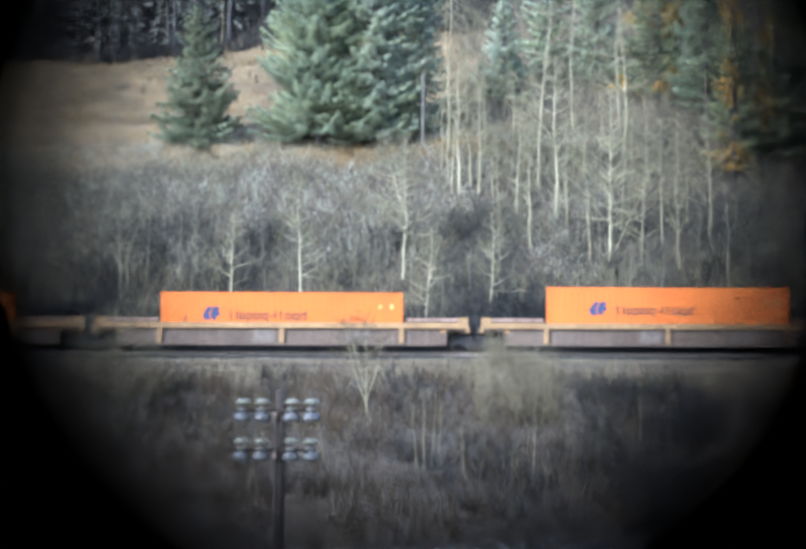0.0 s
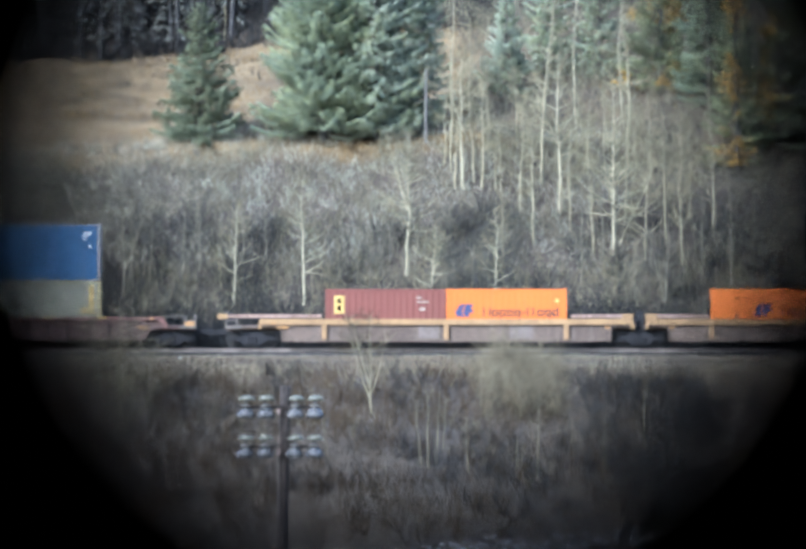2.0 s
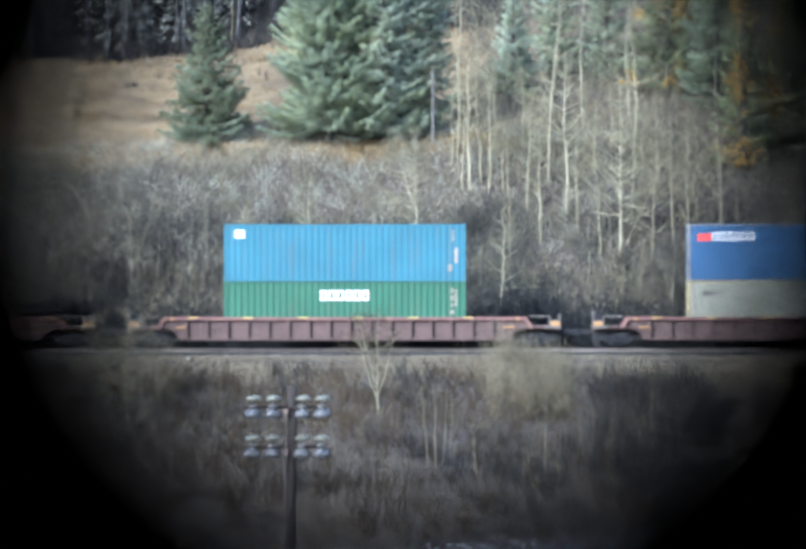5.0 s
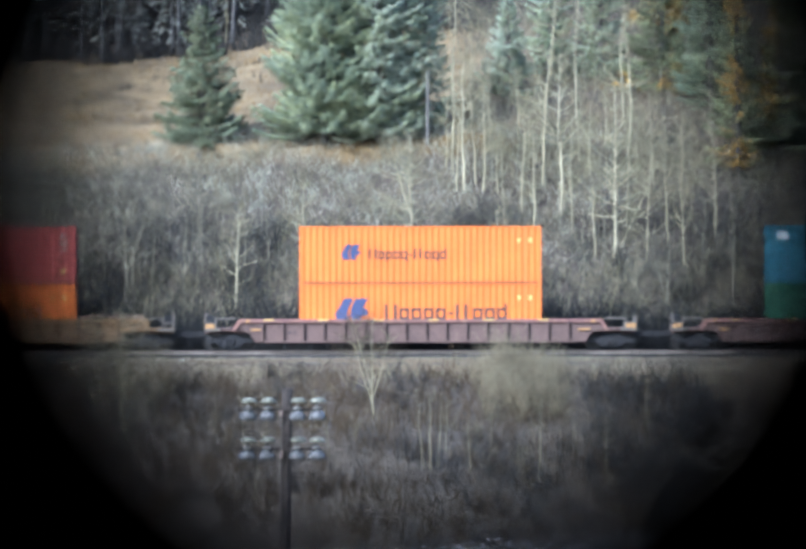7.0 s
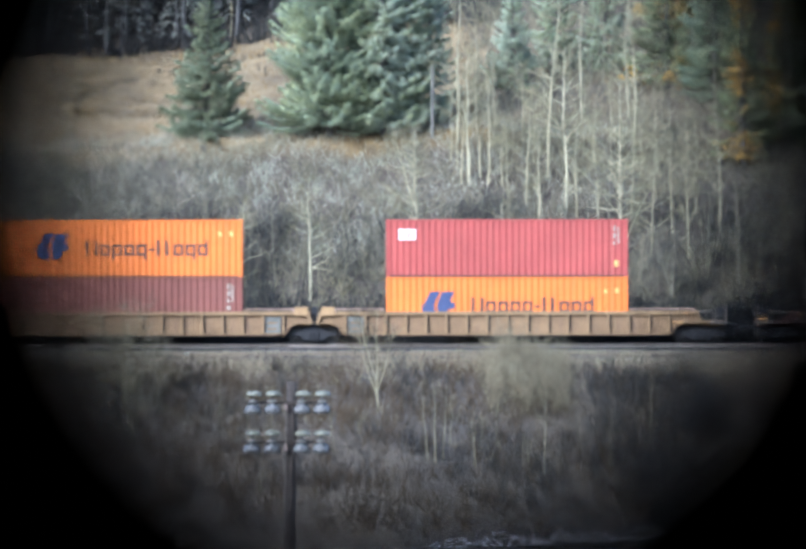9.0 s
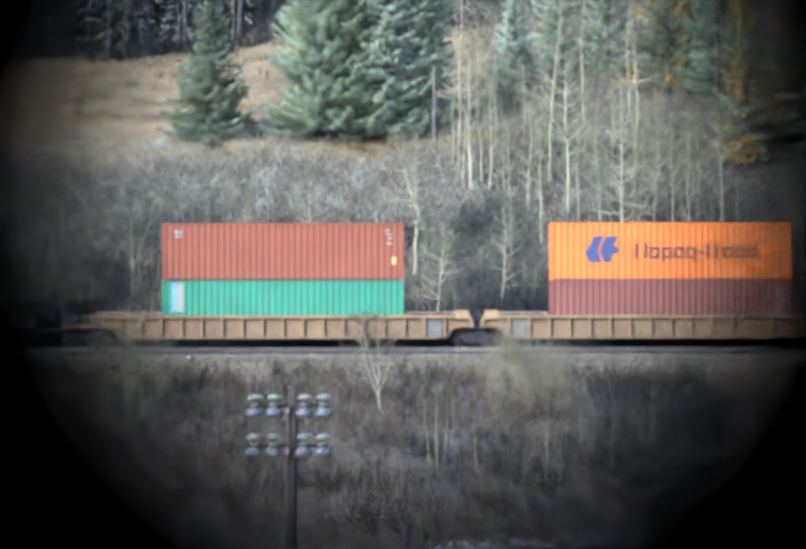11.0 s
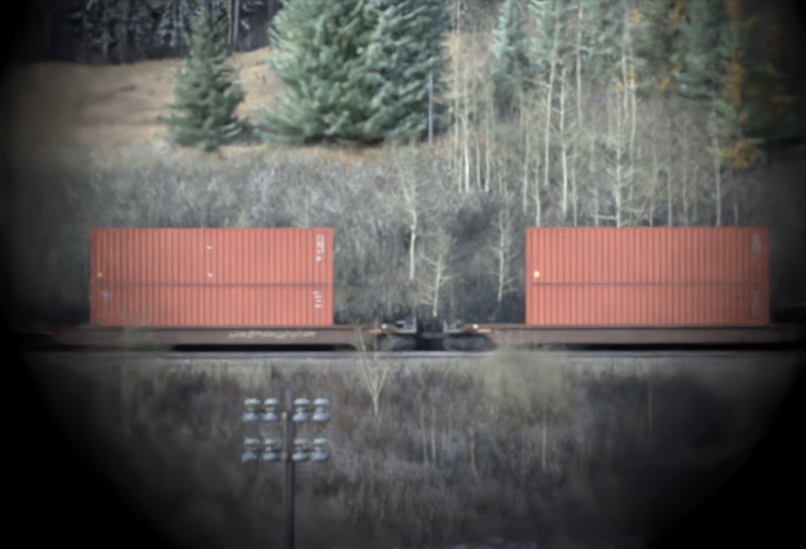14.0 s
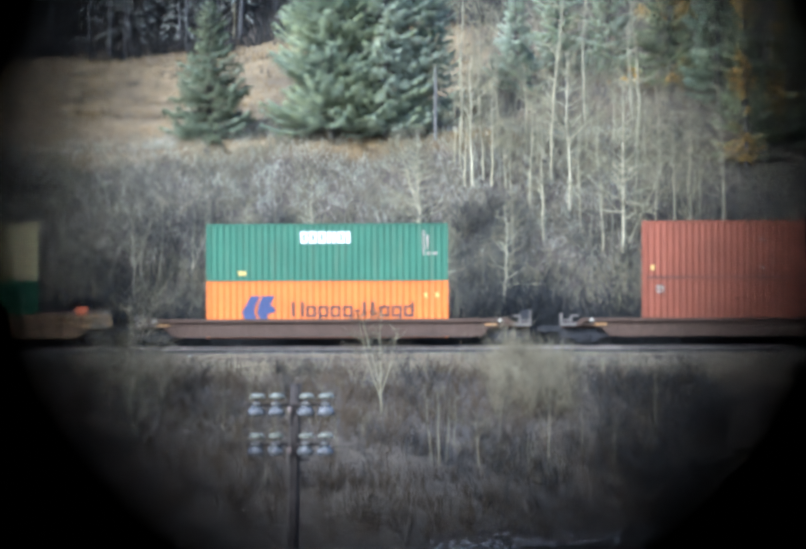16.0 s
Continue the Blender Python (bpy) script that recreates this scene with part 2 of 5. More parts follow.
def ground_material():
    m = bpy.data.materials.new("hillside soil, litter and grass")
    m.use_nodes = True
    nt = m.node_tree
    n, l = nt.nodes, nt.links
    b = n["Principled BSDF"]
    b.inputs["Roughness"].default_value = 0.95
    co = n.new("ShaderNodeTexCoord")
    att = n.new("ShaderNodeAttribute")
    att.attribute_name = "cover"
    n1 = n.new("ShaderNodeTexNoise")
    n1.inputs["Scale"].default_value = 0.35
    n1.inputs["Detail"].default_value = 8
    n2 = n.new("ShaderNodeTexNoise")
    n2.inputs["Scale"].default_value = 3.0
    n2.inputs["Detail"].default_value = 5
    l.new(co.outputs["Object"], n1.inputs["Vector"])
    l.new(co.outputs["Object"], n2.inputs["Vector"])
    litter = n.new("ShaderNodeValToRGB")
    litter.color_ramp.elements[0].color = (0.022, 0.0165, 0.011, 1)
    litter.color_ramp.elements[1].color = (0.056, 0.043, 0.028, 1)
    litter.color_ramp.elements[0].position, litter.color_ramp.elements[1].position = 0.3, 0.7
    grass = n.new("ShaderNodeValToRGB")
    grass.color_ramp.elements[0].color = (0.07, 0.05, 0.023, 1)
    grass.color_ramp.elements[1].color = (0.16, 0.116, 0.056, 1)
    grass.color_ramp.elements[0].position, grass.color_ramp.elements[1].position = 0.32, 0.66
    l.new(n1.outputs[0], grass.inputs[0])
    l.new(n2.outputs[0], litter.inputs[0])
    mx = n.new("ShaderNodeMixRGB")
    l.new(att.outputs["Fac"], mx.inputs[0])
    l.new(litter.outputs[0], mx.inputs[1])
    l.new(grass.outputs[0], mx.inputs[2])
    l.new(mx.outputs[0], b.inputs["Base Color"])
    bp = n.new("ShaderNodeBump")
    bp.inputs["Strength"].default_value = 0.7
    bp.inputs["Distance"].default_value = 0.15
    l.new(n2.outputs[0], bp.inputs["Height"])
    l.new(bp.outputs[0], b.inputs["Normal"])
    return m


M_GROUND = ground_material()


# ---- mesh helpers ----
def link_mesh(name, me, mat, parent=None, label=""):
    if mat:
        me.materials.append(mat)
    ob = new(name, me)
    if parent:
        ob.parent = parent
    if label:
        ob["label"] = label
    return ob


def part(name, bm, mat, parent=None, label=""):
    me = bpy.data.meshes.new(name)
    bm.to_mesh(me)
    bm.free()
    return link_mesh(name, me, mat, parent, label)


def box(bm, x0, x1, y0, y1, z0, z1):
    v = [bm.verts.new(p) for p in ((x0, y0, z0), (x1, y0, z0), (x1, y1, z0), (x0, y1, z0), (x0, y0, z1), (x1, y0, z1), (x1, y1, z1), (x0, y1, z1))]
    for f in ((3, 2, 1, 0), (4, 5, 6, 7), (0, 1, 5, 4), (1, 2, 6, 5), (2, 3, 7, 6), (3, 0, 4, 7)):
        bm.faces.new([v[i] for i in f])


def boxes(*rows):
    bm = bmesh.new()
    for r in rows:
        box(bm, *r)
    return bm


def prism(bm, outline, y0, y1):
    """A plate cut to an outline in x and z, between two depths."""
    a = [bm.verts.new((x, y0, z)) for x, z in outline]
    b = [bm.verts.new((x, y1, z)) for x, z in outline]
    n = len(outline)
    bm.faces.new(a)
    bm.faces.new(b[::-1])
    for i in range(n):
        bm.faces.new((a[i], b[i], b[(i + 1) % n], a[(i + 1) % n]))
    bmesh.ops.recalc_face_normals(bm, faces=bm.faces)


def lathe(bm, profile, cx, cy, cz, seg=16, axis="z"):
    rings = []
    for r, h in profile:
        ring = []
        for i in range(seg):
            a = 2 * math.pi * i / seg
            p = (r * math.cos(a), r * math.sin(a), h)
            if axis == "y":
                p = (p[0], p[2], p[1])
            ring.append(bm.verts.new((cx + p[0], cy + p[1], cz + p[2])))
        rings.append(ring)
    for a, b in zip(rings, rings[1:]):
        for i in range(seg):
            bm.faces.new((a[i], a[(i + 1) % seg], b[(i + 1) % seg], b[i]))
    bm.faces.new(rings[0][::-1])
    bm.faces.new(rings[-1])
    bmesh.ops.recalc_face_normals(bm, faces=bm.faces)


def quads_mesh(name, V, Q):
    """Rows of Q are quads, or triangles that end in -1."""
    me = bpy.data.meshes.new(name)
    V = np.ascontiguousarray(V, dtype=np.float32)
    Q = np.ascontiguousarray(Q, dtype=np.int32)
    live = Q >= 0
    count = live.sum(axis=1)
    loops = np.ascontiguousarray(Q[live], dtype=np.int32)
    me.vertices.add(len(V))
    me.vertices.foreach_set("co", V.ravel())
    me.loops.add(len(loops))
    me.loops.foreach_set("vertex_index", loops)
    me.polygons.add(len(Q))
    me.polygons.foreach_set("loop_start", (np.cumsum(count) - count).astype(np.int32))
    me.update(calc_edges=True)
    return me


def spikes(A, B, R):
    """Slender three-sided spikes from A to their points B."""
    d = unit(B - A)
    ref = np.where(np.abs(d[:, 2:3]) > 0.8, [[1.0, 0, 0]], [[0, 0, 1.0]])
    u = unit(np.cross(d, ref))
    w = np.cross(d, u)
    R = np.asarray(R, float).reshape(-1, 1)
    V = np.stack([A + R * u, A + R * (-0.5 * u + 0.866 * w), A + R * (-0.5 * u - 0.866 * w), B], 1)
    f = np.array([[0, 1, 3, -1], [1, 2, 3, -1], [2, 0, 3, -1]])
    Q = np.where(f[None] < 0, -1, f[None] + (np.arange(len(A)) * 4)[:, None, None])
    return V.reshape(-1, 3), Q.reshape(-1, 4)


def tubes(P, R, sides=3):
    """n tapered tubes through k points each: P is (n, k, 3), R is (n, k)."""
    P, R = np.asarray(P, float), np.asarray(R, float)
    n, k, _ = P.shape
    d = P[:, -1] - P[:, 0]
    d /= np.maximum(np.linalg.norm(d, axis=1, keepdims=True), 1e-9)
    ref = np.where(np.abs(d[:, 2:3]) > 0.8, [[1.0, 0, 0]], [[0, 0, 1.0]])
    u = np.cross(d, ref)
    u /= np.maximum(np.linalg.norm(u, axis=1, keepdims=True), 1e-9)
    w = np.cross(d, u)
    a = np.arange(sides) * 2 * np.pi / sides
    ring = u[:, None] * np.cos(a)[None, :, None] + w[:, None] * np.sin(a)[None, :, None]
    V = P[:, :, None] + R[:, :, None, None] * ring[:, None]
    idx = np.arange(n * k * sides).reshape(n, k, sides)
    nx = np.roll(idx, -1, axis=2)
    Q = np.stack([idx[:, :-1], nx[:, :-1], nx[:, 1:], idx[:, 1:]], axis=-1).reshape(-1, 4)
    return V.reshape(-1, 3), Q


def join(*sets):
    V, Q, o = [], [], 0
    for v, q in sets:
        V.append(v)
        Q.append(np.where(q < 0, -1, q + o))
        o += len(v)
    return np.concatenate(V), np.concatenate(Q)


def unit(v):
    return v / np.maximum(np.linalg.norm(v, axis=-1, keepdims=True), 1e-9)


# ---- the lie of the land ----
RAIL_Z = -3.85
SHORE_Z = -13.1
PROFILE_Y = [-4000, -30, 0, 20, 60, 110, 140, 200, 215, 360]
PROFILE_Z = [-1.8, -1.7, -1.6, -2.2, -5.0, -9.5, -11.5, -13.4, -15, -15]
HILL_Y = [396.2, 397.4, 398.2, 405.2, 406.5, 410, 428, 458, 480, 560, 900, 4000]
HILL_Z = [-4.75, -4.55, -4.22, -4.22, -4.6, -3.2, 7.0, 14.2, 23, 62, 160, 180]


def shore_y(x):
    return np.clip(374.0 + 1.0 * (np.asarray(x, float) - 3.7), 370.0, 385.0)


def ground_z(x, y):
    x, y = np.asarray(x, float), np.asarray(y, float)
    s = shore_y(x)
    near = np.interp(y, PROFILE_Y, PROFILE_Z)
    t = np.clip((y - s) / (396.2 - s), 0, 1)
    bank = SHORE_Z - 0.1 + t * (8.45) + 0.9 * np.sin(np.pi * t)
    under = np.interp(y, [355, 370], [-15, -13.6])
    mid = np.where(y < s, np.minimum(under, SHORE_Z - 0.1 - 0.3 * (s - y)), bank)
    mid = np.maximum(mid, -15)
    hill = np.interp(y, HILL_Y, HILL_Z)
    z = np.where(y < 355, near, np.where(y < 396.2, mid, hill))
    rough = 0.35 * np.sin(0.31 * x + 0.17 * y) * np.cos(0.23 * y - 0.11 * x) + 0.18 * np.sin(0.9 * x + 1.3) * np.sin(0.8 * y)
    w = np.clip((y - 410) / 6, 0, 1) + np.clip((395.5 - y) / 3, 0, 1) * np.clip((y - s - 0.5) / 4, 0, 1)
    # the field's edge rises a little towards the middle
    tilt = np.clip((y - 420) / 30, 0, 1) * (0.1 * np.clip(x, -25, 0) + 0.03 * np.clip(x, 0, 30))
    return z + rough * w + tilt


def spot(u, v):
    """The place where the line of sight u right and v down of the axis meets the land behind the water."""
    y = np.arange(371.0, 640.0, 0.1)
    d = ground_z(u / F * y, y) + v / F * y
    hit = np.nonzero(d > 0)[0]
    yy = y[hit[0]] if len(hit) else 600.0
    return u / F * yy, yy, float(ground_z(u / F * yy, yy))


def build_ground():
    xs = np.concatenate([[-3000, -1500, -800, -400, -200, -120, -80, -60, -45, -36], np.arange(-30, 30.01, 0.5), [36, 45, 60, 80, 120, 200, 400, 800, 1500, 3000]])
    ys = np.concatenate([[-3500, -1500, -600, -200, -60, -20], np.arange(0, 360, 10), np.arange(362, 470, 0.5), np.arange(470, 560, 5), [600, 700, 900, 1300, 2000, 3500]])
    X, Y = np.meshgrid(xs, ys)
    V = np.stack([X, Y, ground_z(X, Y)], -1).reshape(-1, 3)
    i = np.arange(len(V)).reshape(len(ys), len(xs))
    Q = np.stack([i[:-1, :-1], i[:-1, 1:], i[1:, 1:], i[1:, :-1]], -1).reshape(-1, 4)
    me = quads_mesh("ground", V, Q)
    field = np.clip((V[:, 1] - 426) / 1.5, 0, 1) * np.clip((7 - V[:, 0]) / 3, 0.35, 1) * np.clip((459 - V[:, 1]) / 3, 0, 1)
    field = np.maximum(field, 0.35 * np.clip((V[:, 1] - 393) / 2, 0, 1) * np.clip((408 - V[:, 1]) / 2, 0, 1))
    at = me.attributes.new("cover", "FLOAT", "POINT")
    at.data.foreach_set("value", field.astype(np.float32))
    for p in me.polygons:
        p.use_smooth = True
    tagged(link_mesh("ground", me, M_GROUND), "brown leaf-littered hillside with a tan dry meadow", "ground", kind="structure")
    wx = np.array([-600, -60, -20, 0, 5, 10, 20, 60, 600.0])
    wy = np.array([203.0, 230, 280, 330, 360, 372, 390])
    X, Y = np.meshgrid(wx, wy)
    V = np.stack([X, Y, np.full_like(X, SHORE_Z - 0.25)], -1).reshape(-1, 3)
    i = np.arange(len(V)).reshape(len(wy), len(wx))
    Q = np.stack([i[:-1, :-1], i[:-1, 1:], i[1:, 1:], i[1:, :-1]], -1).reshape(-1, 4)
    tagged(link_mesh("water", quads_mesh("water", V, Q), M_WATER), "dark slow river below the railway bank", "water", kind="structure")


build_ground()

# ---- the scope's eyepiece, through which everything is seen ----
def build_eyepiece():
    """A dark barrel round the eye; an added soft black fringe gives the round field its vignetting."""
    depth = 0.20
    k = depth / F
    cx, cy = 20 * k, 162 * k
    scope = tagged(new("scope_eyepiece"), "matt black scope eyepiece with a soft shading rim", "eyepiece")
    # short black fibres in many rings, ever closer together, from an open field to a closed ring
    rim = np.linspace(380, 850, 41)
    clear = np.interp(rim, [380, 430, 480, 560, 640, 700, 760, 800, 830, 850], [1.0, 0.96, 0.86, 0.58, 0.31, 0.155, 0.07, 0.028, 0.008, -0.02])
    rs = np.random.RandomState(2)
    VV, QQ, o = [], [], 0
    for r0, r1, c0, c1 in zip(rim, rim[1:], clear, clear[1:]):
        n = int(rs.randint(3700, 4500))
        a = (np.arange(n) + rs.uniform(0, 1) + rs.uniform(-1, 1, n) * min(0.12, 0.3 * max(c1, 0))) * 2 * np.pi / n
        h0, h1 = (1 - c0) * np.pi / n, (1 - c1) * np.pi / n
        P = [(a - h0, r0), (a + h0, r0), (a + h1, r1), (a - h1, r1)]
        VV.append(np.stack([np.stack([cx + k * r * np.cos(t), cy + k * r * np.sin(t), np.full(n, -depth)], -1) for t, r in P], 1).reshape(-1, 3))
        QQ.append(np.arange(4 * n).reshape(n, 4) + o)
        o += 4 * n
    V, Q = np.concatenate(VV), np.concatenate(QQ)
    link_mesh("vignette_fringe", quads_mesh("vignette_fringe", V.reshape(-1, 3), Q), M_BLACK, scope)
    seg, stop, tube = 96, 848 * k, 1700 * k
    bm = bmesh.new()
    rows = [(stop, -depth - 0.0005), (tube, -depth - 0.0005), (tube, 0.03), (tube * 1.12, 0.03), (tube * 1.12, -depth - 0.002), (stop * 1.01, -depth - 0.002)]
    rings = [[bm.verts.new((cx + r * math.cos(2 * math.pi * j / seg), cy + r * math.sin(2 * math.pi * j / seg), z)) for j in range(seg)] for r, z in rows]
    rings.append(rings[0])
    for p, q in zip(rings, rings[1:]):
        for j in range(seg):
            bm.faces.new((p[j], p[(j + 1) % seg], q[(j + 1) % seg], q[j]))
    bmesh.ops.recalc_face_normals(bm, faces=bm.faces)
    part("barrel", bm, M_BLACK, scope)
    # unseen cap behind the eye, added to keep light out of the barrel
    bm = bmesh.new()
    lathe(bm, [(tube * 1.12, 0.0305), (tube * 1.12, 0.036), (tube * 0.4, 0.038)], cx, cy, 0, 48)
    part("end_cap", bm, M_BLACK, scope)
    return scope


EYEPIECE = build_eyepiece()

# ---- railway ----
TRACK_Y = 401.22
SPEED = 13.808
PX = 38.6            # picture units to the metre at the train
MOVERS, WHEELS = [], []


def build_track():
    track = tagged(new("railway_track"), "single railway track with worn steel rails on wooden ties", "railway track", kind="structure")
    prof = [(-0.07, -0.172), (0.07, -0.172), (0.07, -0.155), (0.012, -0.13), (0.012, -0.045), (0.036, -0.03), (0.036, -0.004), (0.03, 0.0),
            (-0.03, 0.0), (-0.036, -0.004), (-0.036, -0.03), (-0.012, -0.045), (-0.012, -0.13), (-0.07, -0.155)]
    for side in (-0.753, 0.753):
        bm = bmesh.new()
        a = [bm.verts.new((-420, y, z)) for y, z in prof]
        b = [bm.verts.new((420, y, z)) for y, z in prof]
        for i in range(len(prof)):
            bm.faces.new((a[i], a[(i + 1) % len(prof)], b[(i + 1) % len(prof)], b[i]))
        bmesh.ops.recalc_face_normals(bm, faces=bm.faces)
        rail = part("rail", bm, M_RAIL, track)
        rail.location = (0, TRACK_Y + side, RAIL_Z)
    tie = bpy.data.meshes.new("tie")
    bm = boxes((-0.115, 0.115, -1.3, 1.3, -0.36, -0.174))
    bmesh.ops.bevel(bm, geom=bm.edges[:], offset=0.012, segments=1)
    bm.to_mesh(tie)
    bm.free()
    tie.materials.append(M_TIE)
    rng = random.Random(5)
    for i in range(-44, 45):
        t = new("tie", tie)
        t.parent = track
        t.location = (i * 0.54 + rng.uniform(-0.03, 0.03), TRACK_Y + rng.uniform(-0.06, 0.06), RAIL_Z + rng.uniform(-0.01, 0.0))
        t.rotation_euler = (0, 0, rng.uniform(-0.02, 0.02))
    # broken stone along the near shoulder
    rs = np.random.RandomState(4)
    n = 7500
    x = rs.uniform(-26, 26, n)
    y = rs.uniform(397.2, 399.5, n)
    z = np.interp(y, [397.2, 398.4, 399.2, 401], [-4.6, -4.3, -4.22, -4.19]) + rs.uniform(-0.03, 0.03, n)
    s = rs.uniform(0.025, 0.075, n)
    cube = np.array([[-1, -1, -1], [1, -1, -1], [1, 1, -1], [-1, 1, -1], [-1, -1, 1], [1, -1, 1], [1, 1, 1], [-1, 1, 1]], float)
    V = cube[None] * s[:, None, None] * rs.uniform(0.55, 1.1, (n, 8, 3)) + np.stack([x, y, z], -1)[:, None]
    q = np.array([[3, 2, 1, 0], [4, 5, 6, 7], [0, 1, 5, 4], [1, 2, 6, 5], [2, 3, 7, 6], [3, 0, 4, 7]])
    Q = (q[None] + (np.arange(n) * 8)[:, None, None]).reshape(-1, 4)
    tagged(link_mesh("ballast_stones", quads_mesh("ballast_stones", V.reshape(-1, 3), Q), M_BALLAST), "grey broken ballast stones beside the rails", "ballast", kind="stuff")
    # the ballast bed itself
    bm = bmesh.new()
    prism(bm, [(398.1, -4.5), (399.0, -4.27), (399.84, -4.24), (399.93, -4.04), (402.5, -4.04), (402.6, -4.24), (403.5, -4.27), (404.4, -4.5)], -420, 420)
    for v in bm.verts:
        v.co = Vector((v.co.y, v.co.x, v.co.z))
    bmesh.ops.recalc_face_normals(bm, faces=bm.faces)
    # near-black colour paints the shadow line below the near rail
    tagged(part("ballast_bed", bm, M_BEDSHADE), "ballast bed under the track with shadow in its dark colour", "ballast", kind="structure")


build_track()


# ---- containers ----
WORD = "t r p r g - s s r y d".split()
WIDTHS = {"t": 1.0, "r": 0.8, "p": 0.8, "g": 0.8, "y": 0.8, "d": 0.8, "-": 0.45, "s": 0.5, "b": 0.85, "n": 0.4}


def word_shapes(x0, x1, top, base, glyphs=WORD):
    """Plain shapes that stand in for a painted word, as (x0, x1, z0, z1) with a stroke where it
    is hollow: blocks r with a tail p, g, y or a riser d, twin stems t, single stems s, a dash, bold blocks b and n."""
    gap = 0.2
    k = (x1 - x0) / (sum(WIDTHS[g] + gap for g in glyphs) - gap)
    x, h, out = x0, top - base, []
    mid = base + 0.74 * h
    for g in glyphs:
        a, b = x, x + WIDTHS[g] * k
        t = min(0.19 * h, 0.24 * (b - a))
        if g == "-":
            out.append((a, b, base + 0.32 * h, base + 0.47 * h))
        elif g == "t":
            out += [(a, a + t, base, top), (b - t, b, base, top)]
        elif g == "s":
            out.append((a, a + 0.19 * h, base, top))
        elif g in "bn":
            out.append((a, b, base, top, 0.3 * (b - a)) if g == "b" else (a, b, base, top))
        else:
            out.append((a, b, base, mid, t))
            if g == "p":
                out.append((a, a + t, base - 0.27 * h, base))
            if g in "gy":
                out.append((b - t, b, base - 0.27 * h, base))
            if g == "d":
                out.append((b - t, b, mid, top))
        x = b + gap * k
    return out


def hollow(x0, x1, z0, z1, t, y):
    """A flat rectangular ring of stroke t."""
    bm = bmesh.new()
    rings = []
    for yy, e in ((y, 0), (y, t), (y + 0.004, t), (y + 0.004, 0)):
        rings.append([bm.verts.new((p, yy, q)) for p, q in ((x0 + e, z0 + e), (x1 - e, z0 + e), (x1 - e, z1 - e), (x0 + e, z1 - e))])
    for i in range(4):
        p, q = rings[i], rings[(i + 1) % 4]
        for j in range(4):
            bm.faces.new((p[j], p[(j + 1) % 4], q[(j + 1) % 4], q[j]))
    bmesh.ops.recalc_face_normals(bm, faces=bm.faces)
    return bm


def quill(bm, x0, x1, z0, z1, y):
    """Two slanting feathers side by side, the second with a notched edge."""
    w, h = x1 - x0, z1 - z0
    one = [(0.28, 1), (0.57, 1), (0.42, 0.64), (0.38, 0.42), (0.48, 0), (0.12, 0), (0, 0.36), (0.14, 0.66)]
    two = [(0.63, 1), (1, 1), (0.86, 0.64), (1, 0.54), (1, 0.36), (0.79, 0.3), (0.77, 0), (0.56, 0), (0.46, 0.38), (0.5, 0.64)]
    for o in (one, two):
        prism(bm, [(x0 + w * p, z0 + h * q) for p, q in o], y, y + 0.004)


def corrugated(length, z0, z1, pitch=0.3216, depth=0.05):
    """A side wall of upright trapezoid corrugations; the crests lie at y = 0."""
    bm = bmesh.new()
    n = max(1, int(round(length / pitch)))
    p = length / n
    pts = []
    for i in range(n):
        x = -length / 2 + i * p
        pts += [(x, 0), (x + 0.30 * p, 0), (x + 0.5 * p, depth), (x + 0.80 * p, depth)]
    pts.append((length / 2, 0))
    lo = [bm.verts.new((x, y, z0)) for x, y in pts]
    hi = [bm.verts.new((x, y, z1)) for x, y in pts]
    for i in range(len(pts) - 1):
        bm.faces.new((lo[i], lo[i + 1], hi[i + 1], hi[i]))
    geo = bmesh.ops.extrude_face_region(bm, geom=bm.faces[:])
    for v in geo["geom"]:
        if isinstance(v, bmesh.types.BMVert):
            v.co.y += 0.004
    bmesh.ops.recalc_face_normals(bm, faces=bm.faces)
    return bm


CACHE = {}


def shared(key, make):
    if key not in CACHE:
        bm = make()
        me = bpy.data.meshes.new(key[0])
        bm.to_mesh(me)
        bm.free()
        CACHE[key] = me
    return CACHE[key]


def piece(name, me, mat, parent, label=""):
    """A part on a shared mesh; its material sits on the object."""
    if not me.materials:
        me.materials.append(None)
    ob = new(name, me)
    ob.material_slots[0].link = "OBJECT"
    ob.material_slots[0].material = mat
    ob.parent = parent
    if label:
        ob["label"] = label
    return ob


